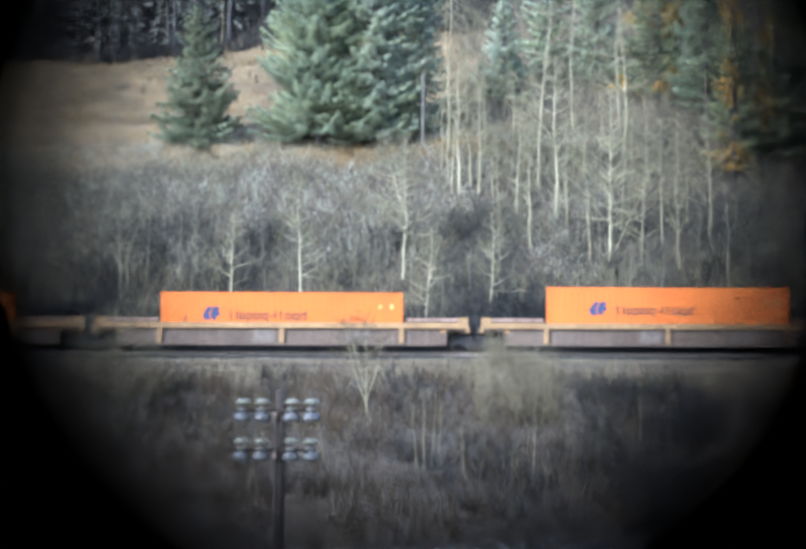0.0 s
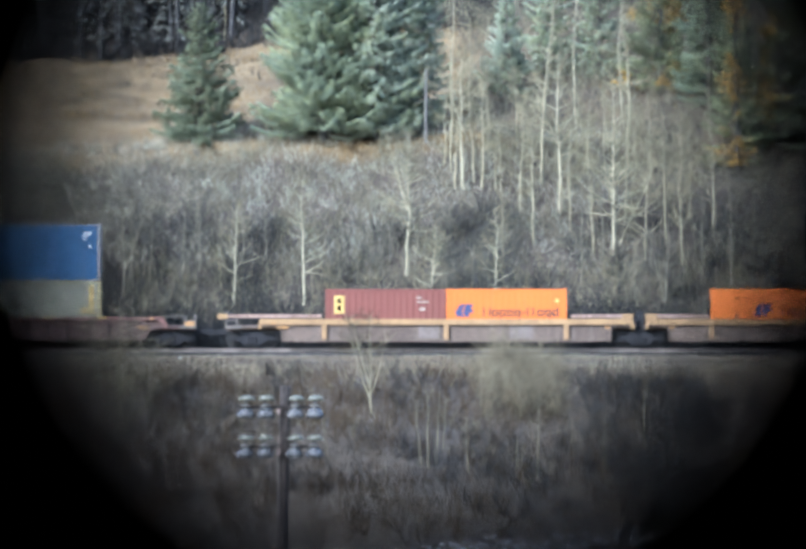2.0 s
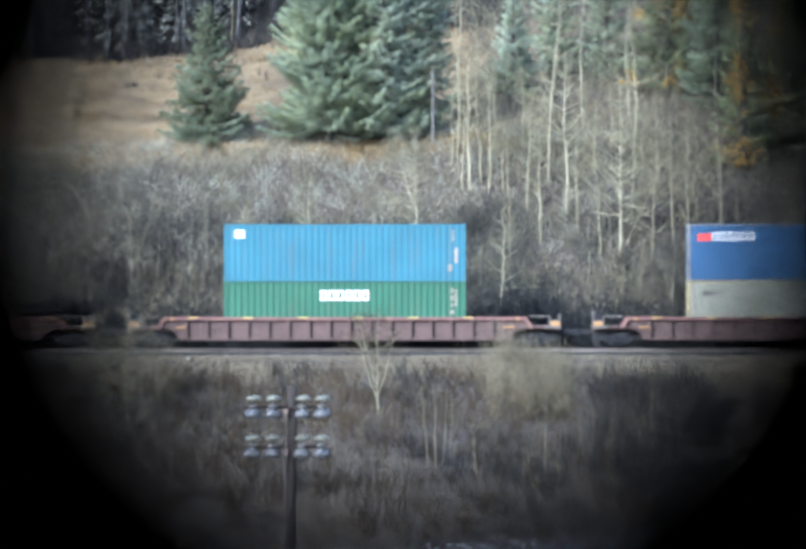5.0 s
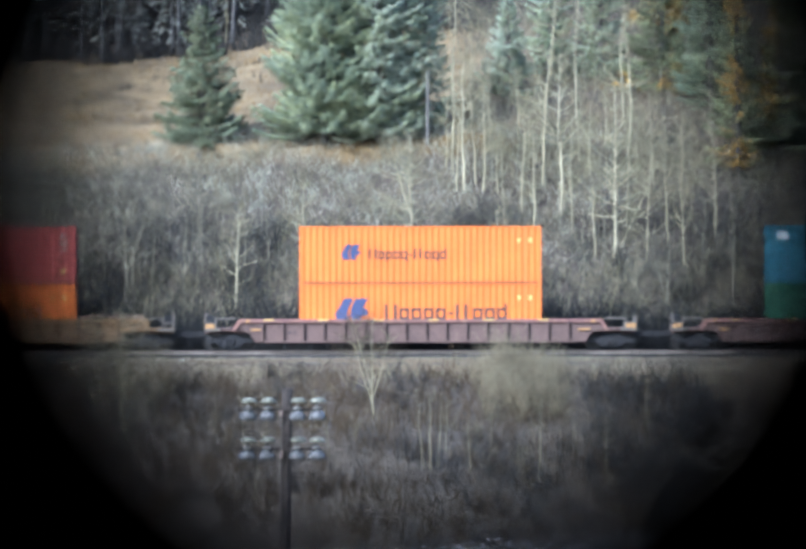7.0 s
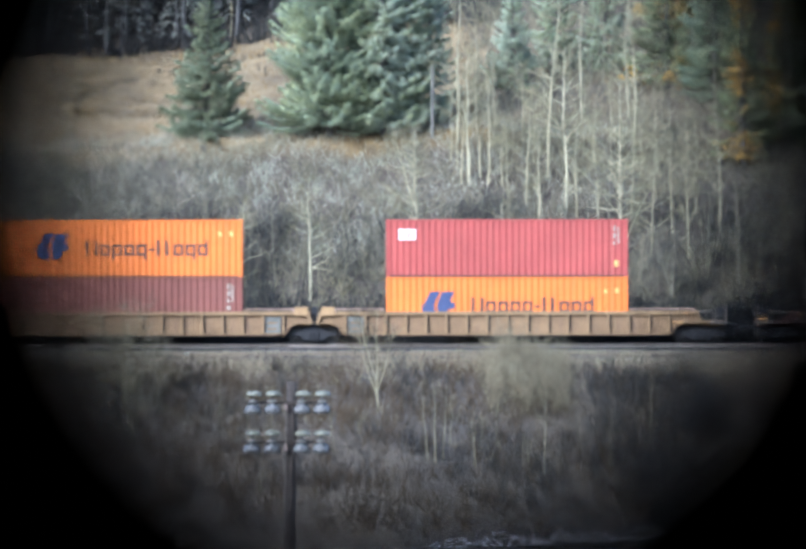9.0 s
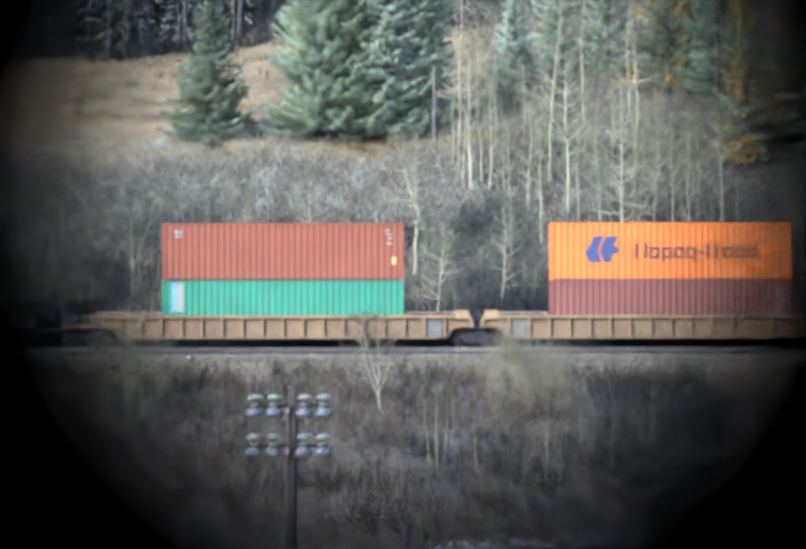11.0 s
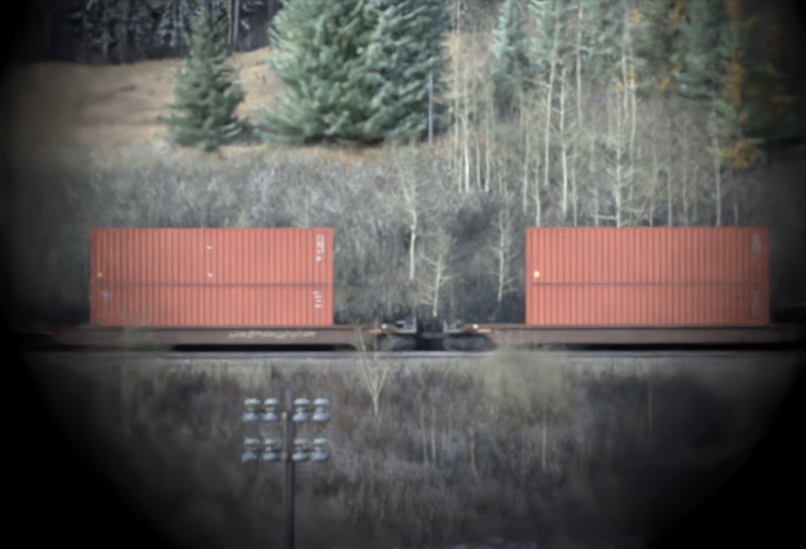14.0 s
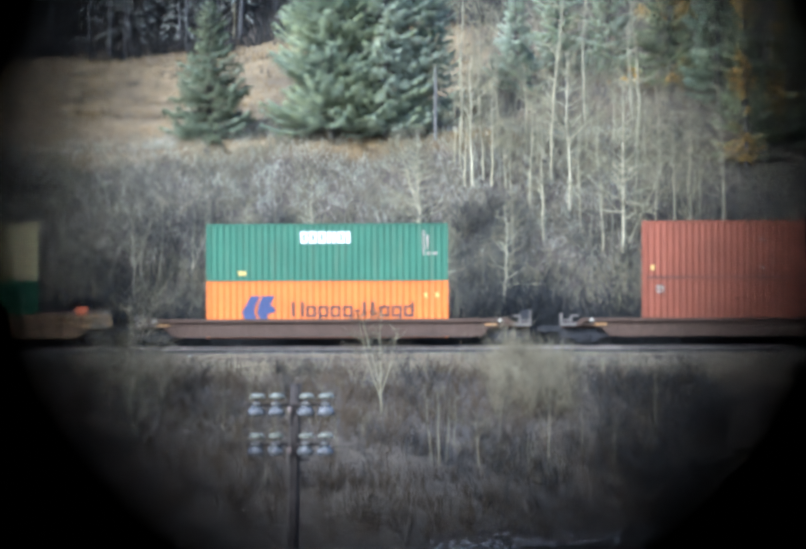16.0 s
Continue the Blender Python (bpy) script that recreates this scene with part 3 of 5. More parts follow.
def container(center, base, height, mat, label, length=12.192, frame_mat=None, marks=(), depth=0.03):
    """A corrugated steel shipping container; its near side faces the camera."""
    c = tagged(new("shipping_container"), label, "shipping container", "containers on the train")
    fm = frame_mat or mat
    # the shadow in the seam under a container is put into its sill colour
    sill = M_DKRED if mat in (M_BRICK, M_MAROON, M_CRIMSON) else M_DKORANGE if mat is M_ORANGE else fm
    L, W, H = length / 2, 1.219, height
    key = (round(length, 2), round(height, 2), depth)
    piece("side_panel", shared(("side_panel", *key), lambda: corrugated(length - 0.24, 0.085, H - 0.10, depth=depth)), mat, c).location = (0, -W + 0.012, 0)
    far = piece("side_panel", shared(("side_panel", *key), lambda: None), mat, c)
    far.location, far.rotation_euler = (0, W - 0.012, 0), (0, 0, math.pi)
    piece("roof", shared(("roof", *key), lambda: boxes((-L + 0.1, L - 0.1, -W + 0.06, W - 0.06, H - 0.03, H - 0.012))), mat, c)
    piece("floor", shared(("floor", *key), lambda: boxes((-L + 0.1, L - 0.1, -W + 0.05, W - 0.05, 0.05, 0.14))), M_STEEL, c)

    def post():
        b = boxes((-0.075, 0.075, -0.075, 0.075, 0.12, H - 0.12))
        bmesh.ops.bevel(b, geom=b.edges[:], offset=0.012, segments=2)
        return b

    def cast():
        b = boxes((-0.089, 0.089, -0.081, 0.081, -0.06, 0.06))
        bmesh.ops.bevel(b, geom=b.edges[:], offset=0.014, segments=2)
        return b

    for sx in (-1, 1):
        for sy in (-1, 1):
            piece("corner_post", shared(("corner_post", *key), post), fm, c).location = (sx * (L - 0.078), sy * (W - 0.078), 0)
            for z in (0.06, H - 0.06):
                piece("corner_casting", shared(("corner_casting",), cast), fm, c).location = (sx * (L - 0.0892), sy * (W - 0.0812), z)
        e = piece("end_wall", shared(("end_wall", *key), lambda: corrugated(2 * W - 0.3, 0.15, H - 0.1, 0.26)), mat, c)
        e.location, e.rotation_euler = (sx * (L - 0.03), 0, 0), (0, 0, sx * math.pi / 2)
    for sy in (-1, 1):
        piece("bottom_rail", shared(("bottom_rail", *key), lambda: boxes((-L + 0.17, L - 0.17, -0.04, 0.04, 0.0, 0.085))), sill, c).location = (0, sy * (W - 0.046), 0)
        piece("top_rail", shared(("top_rail", *key), lambda: boxes((-L + 0.17, L - 0.17, -0.035, 0.035, H - 0.1, H - 0.035))), fm, c).location = (0, sy * (W - 0.04), 0)
    y = -W - 0.001
    for kind, m, *a in marks:
        if kind == "word":
            for p, q, lo, hi, *t in word_shapes(-L + a[0], -L + a[1], H - a[2], H - a[3], *(a[4:])):
                part("lettering_bar", hollow(p, q, lo, hi, t[0], y) if t else boxes((p, q, y, y + 0.004, lo, hi)), m, c)
            continue
        bm = bmesh.new()
        if kind == "quill":
            quill(bm, -L + a[0], -L + a[1], H - a[3], H - a[2], y)
        else:
            box(bm, -L + a[0], -L + a[1], y, y + 0.004, H - a[3], H - a[2])
        part("emblem" if kind == "quill" else "marking", bm, m, c)
    MOVERS.append((c, center, TRACK_Y, base))
    return c


HC, STD = 2.896, 2.591
SIX = "b b b b b b".split()
BIG = [("quill", M_LOGO, 1.78, 3.45, 0.76, 2.05), ("word", M_INK, 4.3, 10.45, 1.06, 1.82)]
SMALL = [("quill", M_LOGO, 2.1, 3.05, 0.95, 1.7), ("word", M_INK, 3.5, 7.4, 1.15, 1.66)]
SMALL_LOW = [("quill", M_LOGO, 2.1, 3.0, 0.75, 1.4), ("word", M_INK, 3.5, 7.35, 0.95, 1.38)]
SPECKS = [("bar", M_YELLOW, 11.0, 11.13, 0.62, 0.85), ("bar", M_YELLOW, 11.55, 11.72, 0.6, 0.85)]
CODE = [("bar", M_FADED, 11.45, 11.56, 0.35, 0.62), ("bar", M_FADED, 11.45, 11.58, 0.72, 0.98), ("bar", M_FADED, 11.45, 11.55, 1.1, 1.3),
        ("bar", M_FADED, 11.66, 11.74, 0.4, 1.25), ("bar", M_FADED, 11.42, 11.6, 1.46, 1.66)]
SIDE_CODE = [("bar", M_FADED, 11.2, 11.5, 0.35, 0.42), ("bar", M_FADED, 11.3, 11.62, 0.55, 0.63), ("bar", M_FADED, 11.35, 11.6, 1.0, 1.1), ("bar", M_FADED, 11.42, 11.6, 0.75, 0.85)]
SQUARE = [("bar", M_FADED, 0.66, 1.06, 0.36, 0.6), ("bar", M_FADED, 0.66, 1.06, 0.66, 0.74), ("bar", M_INK, 0.78, 0.95, 0.42, 0.54)]
CAP_BIG = [("word", M_WHITE, 4.75, 7.25, 0.42, 1.0, "b b b n n b n".split())]


def cx(u):
    return (u + 235.3) / PX


LOW, TOP, SOLO = RAIL_Z + 0.495, RAIL_Z + 0.495 + HC, RAIL_Z + 0.42


def load_train():
    o = "bright orange shipping container with blue emblem"
    container(cx(295), SOLO, HC, M_ORANGE, o + ", alone in its well", depth=0.006, marks=SMALL_LOW + SPECKS)
    container(cx(-457), SOLO, STD, M_ORANGE, o + ", low and alone", depth=0.006, marks=SMALL_LOW + SPECKS + [("bar", M_INK, 1.2, 1.3, 1.15, 1.6)])
    container((-1210 + 117) / PX, SOLO, STD, M_MAROON, "short maroon shipping container with a yellow panel", 6.058, depth=0.014,
              marks=[("bar", M_YELLOW, 0.45, 0.95, 0.35, 1.25), ("bar", M_INK, 0.6, 0.8, 0.48, 0.74), ("bar", M_INK, 0.6, 0.8, 0.84, 1.12), ("bar", M_FADED, 4.6, 4.85, 0.4, 0.5), ("bar", M_FADED, 4.6, 5.2, 0.62, 0.7), ("bar", M_FADED, 4.75, 5.05, 0.95, 1.1)])
    container((-974.5 + 117) / PX, SOLO, STD, M_ORANGE, "short orange shipping container with plain blue emblem", 6.058, depth=0.006,
              marks=[("quill", M_LOGO, 0.45, 1.35, 0.78, 1.4), ("word", M_INK, 1.85, 5.65, 0.95, 1.38), ("bar", M_YELLOW, 5.5, 5.65, 0.5, 0.7)])
    container(cx(-2118), LOW, HC, M_CREAM, "smooth cream white shipping container with yellowed corner posts", frame_mat=M_YELPOST, depth=0.005,
              marks=[("bar", M_INK, 0.75, 1.5, 0.52, 0.62), ("bar", M_INK, 0.75, 1.4, 0.68, 0.74), ("bar", M_YELLOW, 11.2, 11.5, 1.35, 1.52), ("bar", M_YELLOW, 11.62, 11.85, 0.2, 1.6), ("bar", M_YELLOW, 11.1, 11.9, 1.54, 1.62)])
    container(cx(-2118), TOP, HC, M_BLUE, "smooth blue shipping container with red and white markings", frame_mat=M_GREYPOST, depth=0.005,
              marks=[("bar", M_REDMARK, 0.5, 1.2, 0.5, 0.88), ("word", M_WHITE, 1.25, 3.4, 0.42, 0.86, SIX), ("bar", M_WHITE, 11.35, 11.75, 0.42, 0.55), ("bar", M_WHITE, 11.35, 11.45, 0.42, 0.85), ("bar", M_WHITE, 11.6, 11.75, 1.05, 1.2)])
    container(cx(-3020), LOW, HC, M_GREEN, "green shipping container with white word bars", marks=[("word", M_WHITE, 4.85, 7.3, 0.45, 0.97, SIX)] + CODE)
    container(cx(-3020), TOP, HC, M_SKYBLUE, "light blue shipping container with white markings",
              depth=0.014, marks=[("bar", M_WHITE, 0.55, 1.05, 0.3, 0.72), ("bar", M_FADED, 11.5, 11.58, 0.3, 0.9), ("bar", M_FADED, 11.3, 11.5, 2.05, 2.4), ("bar", M_FADED, 11.62, 11.78, 1.2, 2.0)])
    container(cx(-3929), LOW, HC, M_ORANGE, o + " in a plum car", marks=BIG + SPECKS)
    container(cx(-3929), TOP, HC, M_ORANGE, o + " on another orange one", marks=SMALL + SPECKS)
    container(cx(-4835.5), LOW, HC, M_ORANGE, o + " in a tan car", marks=BIG + SPECKS)
    container(cx(-4835.5), TOP, HC, M_CRIMSON, "crimson shipping container with small white mark",
              marks=[("word", M_WHITE, 0.65, 1.5, 0.5, 1.05, ["b", "b", "n"]), ("bar", M_YELLOW, 11.5, 11.7, 2.1, 2.4)] + CODE[:4])
    container(cx(-5586), LOW, HC, M_MAROON, "dull maroon shipping container with white code bars", marks=CODE)
    container(cx(-5586), TOP, HC, M_ORANGE, o + " on a maroon one", marks=[("quill", M_LOGO, 1.78, 3.45, 0.7, 2.0), ("word", M_INK, 4.3, 10.45, 1.06, 1.82)] + SPECKS)
    # the pale blue bar paints a sheen along the white panel's left edge
    container(cx(-6341), LOW, HC, M_TEAL, "teal shipping container with a white panel and painted blue sheen", marks=[("bar", M_PALEBLUE, 0.5, 0.76, 0.14, 1.6), ("bar", M_CREAM, 0.78, 1.1, 0.14, 1.6)])
    container(cx(-6341), TOP, HC, M_BRICK, "brick red shipping container with white square mark", marks=SQUARE + SIDE_CODE + [("bar", M_YELLOW, 11.6, 11.8, 1.75, 2.1)])
    container(cx(-7224), LOW, HC, M_BRICK, "brick red shipping container in a dark car", marks=CODE)
    container(cx(-7224), TOP, HC, M_BRICK, "brick red shipping container with white code bars", marks=CODE + [("bar", M_YELLOW, 0.4, 0.6, 2.25, 2.5), ("bar", M_FADED, 10.42, 10.56, 2.6, 2.68)])
    container(cx(-8073), LOW, HC, M_BRICK, "brick red shipping container with square mark", marks=SQUARE + SIDE_CODE)
    container(cx(-8073), TOP, HC, M_BRICK, "brick red shipping container with small white specks", marks=CODE + [("bar", M_YELLOW, 0.4, 0.58, 2.25, 2.5), ("bar", M_FADED, 5.95, 6.1, 2.3, 2.46), ("bar", M_FADED, 5.9, 6.12, 0.95, 1.03)])
    container(cx(-8923), LOW - 0.09, HC, M_ORANGE, o + " in a dark brown car", marks=BIG + SPECKS)
    container(cx(-8923), TOP - 0.09, HC, M_GREEN, "green shipping container with white word bars", marks=CAP_BIG + [("bar", M_FADED, 10.92, 11.0, 0.35, 1.6), ("bar", M_FADED, 11.1, 11.2, 0.6, 1.3), ("bar", M_FADED, 11.1, 11.3, 1.45, 1.6), ("bar", M_FADED, 11.4, 11.65, 1.45, 1.6), ("bar", M_YELLOW, 1.6, 2.0, 2.4, 2.62)])
    container(cx(-9722), LOW, HC, M_DGREEN, "dark green shipping container in a tan car")
    container(cx(-9722), TOP, HC, M_BUFF, "buff yellow shipping container on a dark green one")


load_train()


# ---- well cars ----
def wheelset_mesh():
    bm = bmesh.new()
    for s in (-1, 1):
        y = s * 0.72
        lathe(bm, [(0.10, y - 0.075), (0.16, y - 0.075), (0.17, y - 0.03), (0.37, y - 0.02), (0.38, y - 0.065), (0.42, y - 0.06), (0.425, y + 0.05), (0.385, y + 0.06), (0.36, y + 0.01), (0.18, y + 0.02), (0.15, y + 0.09), (0.10, y + 0.09)], 0, 0, 0, 22, "y")
        lathe(bm, [(0.09, s * 0.98 - 0.1), (0.11, s * 0.98), (0.06, s * 0.98 + s * 0.1)], 0, 0, 0, 10, "y")
        for a in (0, 2.094, 4.189):
            box(bm, 0.07 * math.cos(a) - 0.015, 0.07 * math.cos(a) + 0.015, s * 1.08 - 0.03, s * 1.08 + 0.01, 0.07 * math.sin(a) - 0.015, 0.07 * math.sin(a) + 0.015)
    lathe(bm, [(0.08, -0.95), (0.09, 0), (0.08, 0.95)], 0, 0, 0, 10, "y")
    me = bpy.data.meshes.new("wheelset")
    bm.to_mesh(me)
    bm.free()
    me.materials.append(M_WHEEL)
    return me


def truck_mesh():
    """Two cast side frames, a bolster and nests of springs."""
    bm = bmesh.new()
    for s in (-1, 1):
        y0, y1 = sorted((s * 0.92, s * 1.06))
        prism(bm, [(-1.12, 0.36), (-1.12, 0.56), (-0.72, 0.60), (-0.45, 0.80), (0.45, 0.80), (0.72, 0.60), (1.12, 0.56), (1.12, 0.36), (0.74, 0.40), (0.42, 0.18), (-0.42, 0.18), (-0.74, 0.40)], y0, y1)
        for i in (-0.17, 0.0, 0.17):
            lathe(bm, [(0.07, 0.3), (0.075, 0.42), (0.07, 0.6)], i, s * 1.1, 0, 8)
    box(bm, -0.22, 0.22, -1.0, 1.0, 0.55, 0.86)
    box(bm, -0.9, 0.9, -0.06, 0.06, 0.3, 0.42)
    me = bpy.data.meshes.new("truck")
    bm.to_mesh(me)
    bm.free()
    me.materials.append(M_STEEL)
    return me


WHEELSET, TRUCK = wheelset_mesh(), truck_mesh()


def add_truck(car, x):
    t = new("truck", TRUCK)
    t.parent = car
    t.location = (x, 0, 0)
    for dx in (-0.89, 0.89):
        w = new("wheelset", WHEELSET)
        w.parent = t
        WHEELS.append((w, dx, 0, 0.425))


STYLES = {
    "yellow": dict(side=M_GREY_CAR, chord=M_YEL_CAR, rib=M_YEL_CAR, ribs=[-6.15, 0.0, 6.05], well=7.9, rw=0.12, label="well car with faded yellow sills and grey sides"),
    "plum": dict(side=M_PLUM_CAR, chord=M_RED_CHORD, rib=M_PLUM_CAR, ribs=[0.24 + 1.027 * i for i in range(-8, 8)], well=8.1, rw=0.06, label="plum brown ribbed well car with dull red sills"),
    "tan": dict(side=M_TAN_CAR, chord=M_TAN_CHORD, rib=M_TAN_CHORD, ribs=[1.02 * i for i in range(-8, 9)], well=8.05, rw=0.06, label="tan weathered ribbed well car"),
    "brown": dict(side=M_BROWN_CAR, chord=M_BROWN_CAR, rib=M_BROWN_CAR, ribs=[], well=7.6, rw=0.05, label="dark brown smooth-sided well car"),
}


def well_car(u_center, style, left, right, trucks, brake=1, extra=""):
    """left, right: metres from the middle to each end; trucks: their places along the car."""
    s = STYLES[style]
    car = tagged(new("well_car"), s["label"] + extra, "railway car", "well cars of the train")
    w = s["well"]
    smooth = style == "brown"
    bot, top = {"brown": (0.48, 1.3), "tan": (0.46, 1.55), "plum": (0.44, 1.51), "yellow": (0.36, 1.29)}[style]
    ends = {-1: left, 1: right}
    shoulder = {k: min(v - 0.12, 9.8 if style == "tan" else 9.45) for k, v in ends.items()}
    rake = {"tan": 0.14, "yellow": 0.05}.get(style, 0.3)
    # the lower edge of the side where it rises over the truck
    arch = [(w - 0.1, bot), (w + 0.22, 0.5), (w + 0.4, 0.74), (w + 0.68, 0.93), (w + 1.0, 1.0)]
    if not smooth:
        arch = [(w + 0.22, bot), (w + 0.3, 0.55), (w + 0.42, 0.8), (w + 0.62, 0.96), (w + 0.9, 1.01)]
    lip, rise = 1.02, 0.08
    if style == "yellow":
        arch, lip, rise = [(8.3, bot), (8.31, 0.7), (8.32, 1.08), (8.42, 1.12)], 1.125, 0.2
    for sy in (-1, 1):
        y0, y1 = sorted((sy * 1.28, sy * 1.32))
        bm = bmesh.new()
        out = [(u, v) for u, v in arch] + [(shoulder[1], lip), (shoulder[1] - rake, top - 0.08), (-shoulder[-1] + rake, top - 0.08), (-shoulder[-1], lip)] + [(-u, v) for u, v in arch[::-1]]
        prism(bm, out, y0, y1)
        part("side_panel", bm, s["side"], car)
        y0, y1 = sorted((sy * 1.30, sy * 1.47))
        bm = boxes((-shoulder[-1] + rake, shoulder[1] - rake, y0, y1, top - 0.08, top + rise))
        bmesh.ops.bevel(bm, geom=bm.edges[:], offset=0.02, segments=1)
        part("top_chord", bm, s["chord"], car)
        bm = boxes((-w + 0.2, w - 0.2, *sorted((sy * 1.33, sy * 1.46)), bot - 0.02, bot + 0.09))
        part("bottom_sill", bm, s["side"], car)
        rib = shared(("rib", style), lambda: boxes((-s["rw"], s["rw"], -0.085, 0.085, bot + 0.09, top - 0.08)))
        for x in s["ribs"]:
            r = piece("rib", rib, s["rib"], car)
            r.location = (x, sy * 1.40, 0)
            # a dark strip paints the shade that falls to the right of each rib
            if style in ("tan", "plum"):
                g = piece("rib_shade", shared(("rib_shade", style), lambda: boxes((-0.05, 0.05, -0.004, 0.004, bot + 0.1, top - 0.1))), M_SHADE_POST, car)
                g.location = (x + s["rw"] + 0.055, sy * 1.327, 0)
    # well floor and cross bearers
    bm = boxes((-w + 0.3, w - 0.3, -1.2, -0.75, 0.36, 0.415), (-w + 0.3, w - 0.3, 0.75, 1.2, 0.36, 0.415), *[(x - 0.15, x + 0.15, -1.29, 1.29, 0.37, 0.405) for x in (-6, -3, 0, 3, 6)])
    part("well_floor", bm, M_STEEL, car)
    for sx in (-1, 1):
        h = ends[sx]
        joint = h < 10.2
        a, b = sorted((sx * (w + 0.1), sx * (h - (0.15 if joint else 0.75))))
        bm = boxes((a, b, -1.28, 1.28, 1.02, 1.16), (a, b, -0.3, 0.3, 0.86, 1.02))
        part("end_deck", bm, s["side"], car)
        a, b = sorted((sx * (w + 0.05), sx * (w + 0.12)))
        part("bulkhead", boxes((a, b, -1.28, 1.28, 0.4, 1.3)), s["side"], car)
        if not joint:
            a, b = sorted((sx * (h - 0.78), sx * (h - 0.05)))
            part("coupler", boxes((a, b, -0.12, 0.12, 0.72, 0.96), (sx * h - 0.12, sx * h + 0.10, -0.2, 0.14, 0.66, 1.0)), M_STEEL, car)
            # end platform with its pale edge, handrails and steps on both sides
            a, b = sorted((sx * (h - 1.65), sx * (h - 0.75)))
            part("platform", boxes((a, b, -1.42, 1.42, 1.05, 1.12)), s["side"], car)
            xr = sx * (h - 0.78)
            rail_z = 1.5 if smooth else 1.62
            inner = sx * (shoulder[sx] - 0.1)
            for sy in (-1, 1):
                a, b = sorted((sx * (h - 0.72), sx * (h - 1.55)))
                part("platform_edge", boxes((a, b, *sorted((sy * 1.425, sy * 1.47)), 1.0, 1.13)), M_RAILING, car)
                if style == "plum":
                    part("corner_plate", boxes((*sorted((xr, xr - sx * 0.46)), *sorted((sy * 1.435, sy * 1.475)), 1.13, 1.36)), M_PATCH, car, "yellow corner plate")
                part("grab_post", boxes((xr - 0.035, xr + 0.035, sy * 1.4 - 0.03, sy * 1.4 + 0.03, 1.12, rail_z + (0.28 if brake == sx else 0.12))), M_RAILING, car)
                bm = bmesh.new()
                box(bm, *sorted((xr, xr - sx * 0.5)), sy * 1.4 - 0.022, sy * 1.4 + 0.022, rail_z - 0.24, rail_z - 0.19)
                box(bm, *sorted((xr - sx * 0.5, inner)), sy * 1.4 - 0.026, sy * 1.4 + 0.026, rail_z - 0.03, rail_z + 0.03)
                box(bm, xr - sx * 0.5 - 0.025, xr - sx * 0.5 + 0.025, sy * 1.4 - 0.024, sy * 1.4 + 0.024, 1.12, rail_z + 0.03)
                part("handrail", bm, M_RAILING, car)
                a, b = sorted((xr, xr - sx * 0.5))
                part("step", boxes((a, b, sy * 1.38 - 0.09, sy * 1.38 + 0.03, 0.42, 0.455), (a, a + 0.03, sy * 1.36, sy * 1.36 + 0.03, 0.42, 0.7), (b - 0.03, b, sy * 1.36, sy * 1.36 + 0.03, 0.42, 0.7)), M_STEEL, car)
                a, b = sorted((sx * (shoulder[sx] - 1.5), sx * (shoulder[sx] - 0.92)))
                part("sill_patch", boxes((a, b, *sorted((sy * 1.405, sy * 1.43)), 1.02, 1.12)), M_PATCH, car, "orange reflective sill patch")
                xw = sx * (shoulder[sx] - 0.75)
                part("reflector", boxes((xw - 0.09, xw + 0.09, *sorted((sy * 1.475, sy * 1.49)), top - 0.08, top + 0.06)), M_RUBBED if smooth else M_PATCH, car)
            if brake == sx:
                bm = bmesh.new()
                xb = sx * (h - 1.0)
                box(bm, xb - 0.25, xb + 0.25, -0.5, 0.5, 1.16, 1.72)
                lathe(bm, [(0.26, -0.62), (0.28, -0.6), (0.26, -0.58)], xb, 0, 1.55, 16, "y")
                part("brake_mast", boxes((xb - sx * 0.1 - 0.03, xb - sx * 0.1 + 0.03, -0.66, -0.6, 1.16, 1.8)), M_STEEL, car)
                part("hand_brake", bm, M_STEEL, car)
    for sx in (-1, 1):
        # sloping end post where the side meets the deck
        x = sx * shoulder[sx]
        for sy in (-1, 1):
            bm = bmesh.new()
            q = sx * rake
            prism(bm, [(x + sx * 0.02, 1.0), (x + sx * 0.02, 1.1), (x - q, top + rise), (x - q - sx * 0.16, top + rise), (x - q - sx * 0.12, top - 0.02), (x - sx * 0.14, 1.0)], *sorted((sy * 1.323, sy * 1.475)))
            part("end_post", bm, s["chord"], car)
            # curved flange along the arch over the truck
            edge = arch + [(abs(x) - 0.05, lip + 0.01)]
            bm = bmesh.new()
            prism(bm, [(sx * u, v) for u, v in edge] + [(sx * (u - 0.05), v + 0.06) for u, v in edge[::-1]], *sorted((sy * 1.323, sy * 1.40)))
            part("arch_flange", bm, s["side"], car)
    if style == "yellow":
        for sy in (-1, 1):
            for sx in (-1, 1):
                a, b = sorted((sx * 6.3, sx * (ends[sx] - 0.35)))
                part("deck_beam", boxes((a, b, *sorted((sy * 1.20, sy * 1.44)), 1.55, 1.71)), M_RUSTBEAM, car)
                a, b = sorted((sx * (ends[sx] - 0.33), sx * (ends[sx] - 0.85)))
                part("beam_end", boxes((a, b, *sorted((sy * 1.19, sy * 1.51)), 1.5, 1.74)), M_YEL_CAR, car)
                a, b = sorted((sx * 8.0, sx * 8.3))
                part("sill_mark", boxes((a, b, *sorted((sy * 1.325, sy * 1.345)), 0.98, 1.14)), M_PATCH, car)
            for x0, x1 in ((-1.4, -0.35), (3.2, 4.4)):
                part("side_placard", boxes((x0, x1, *sorted((sy * 1.322, sy * 1.33)), 0.5, 1.2)), M_PALE_PANEL, car, "rubbed pale side panel")
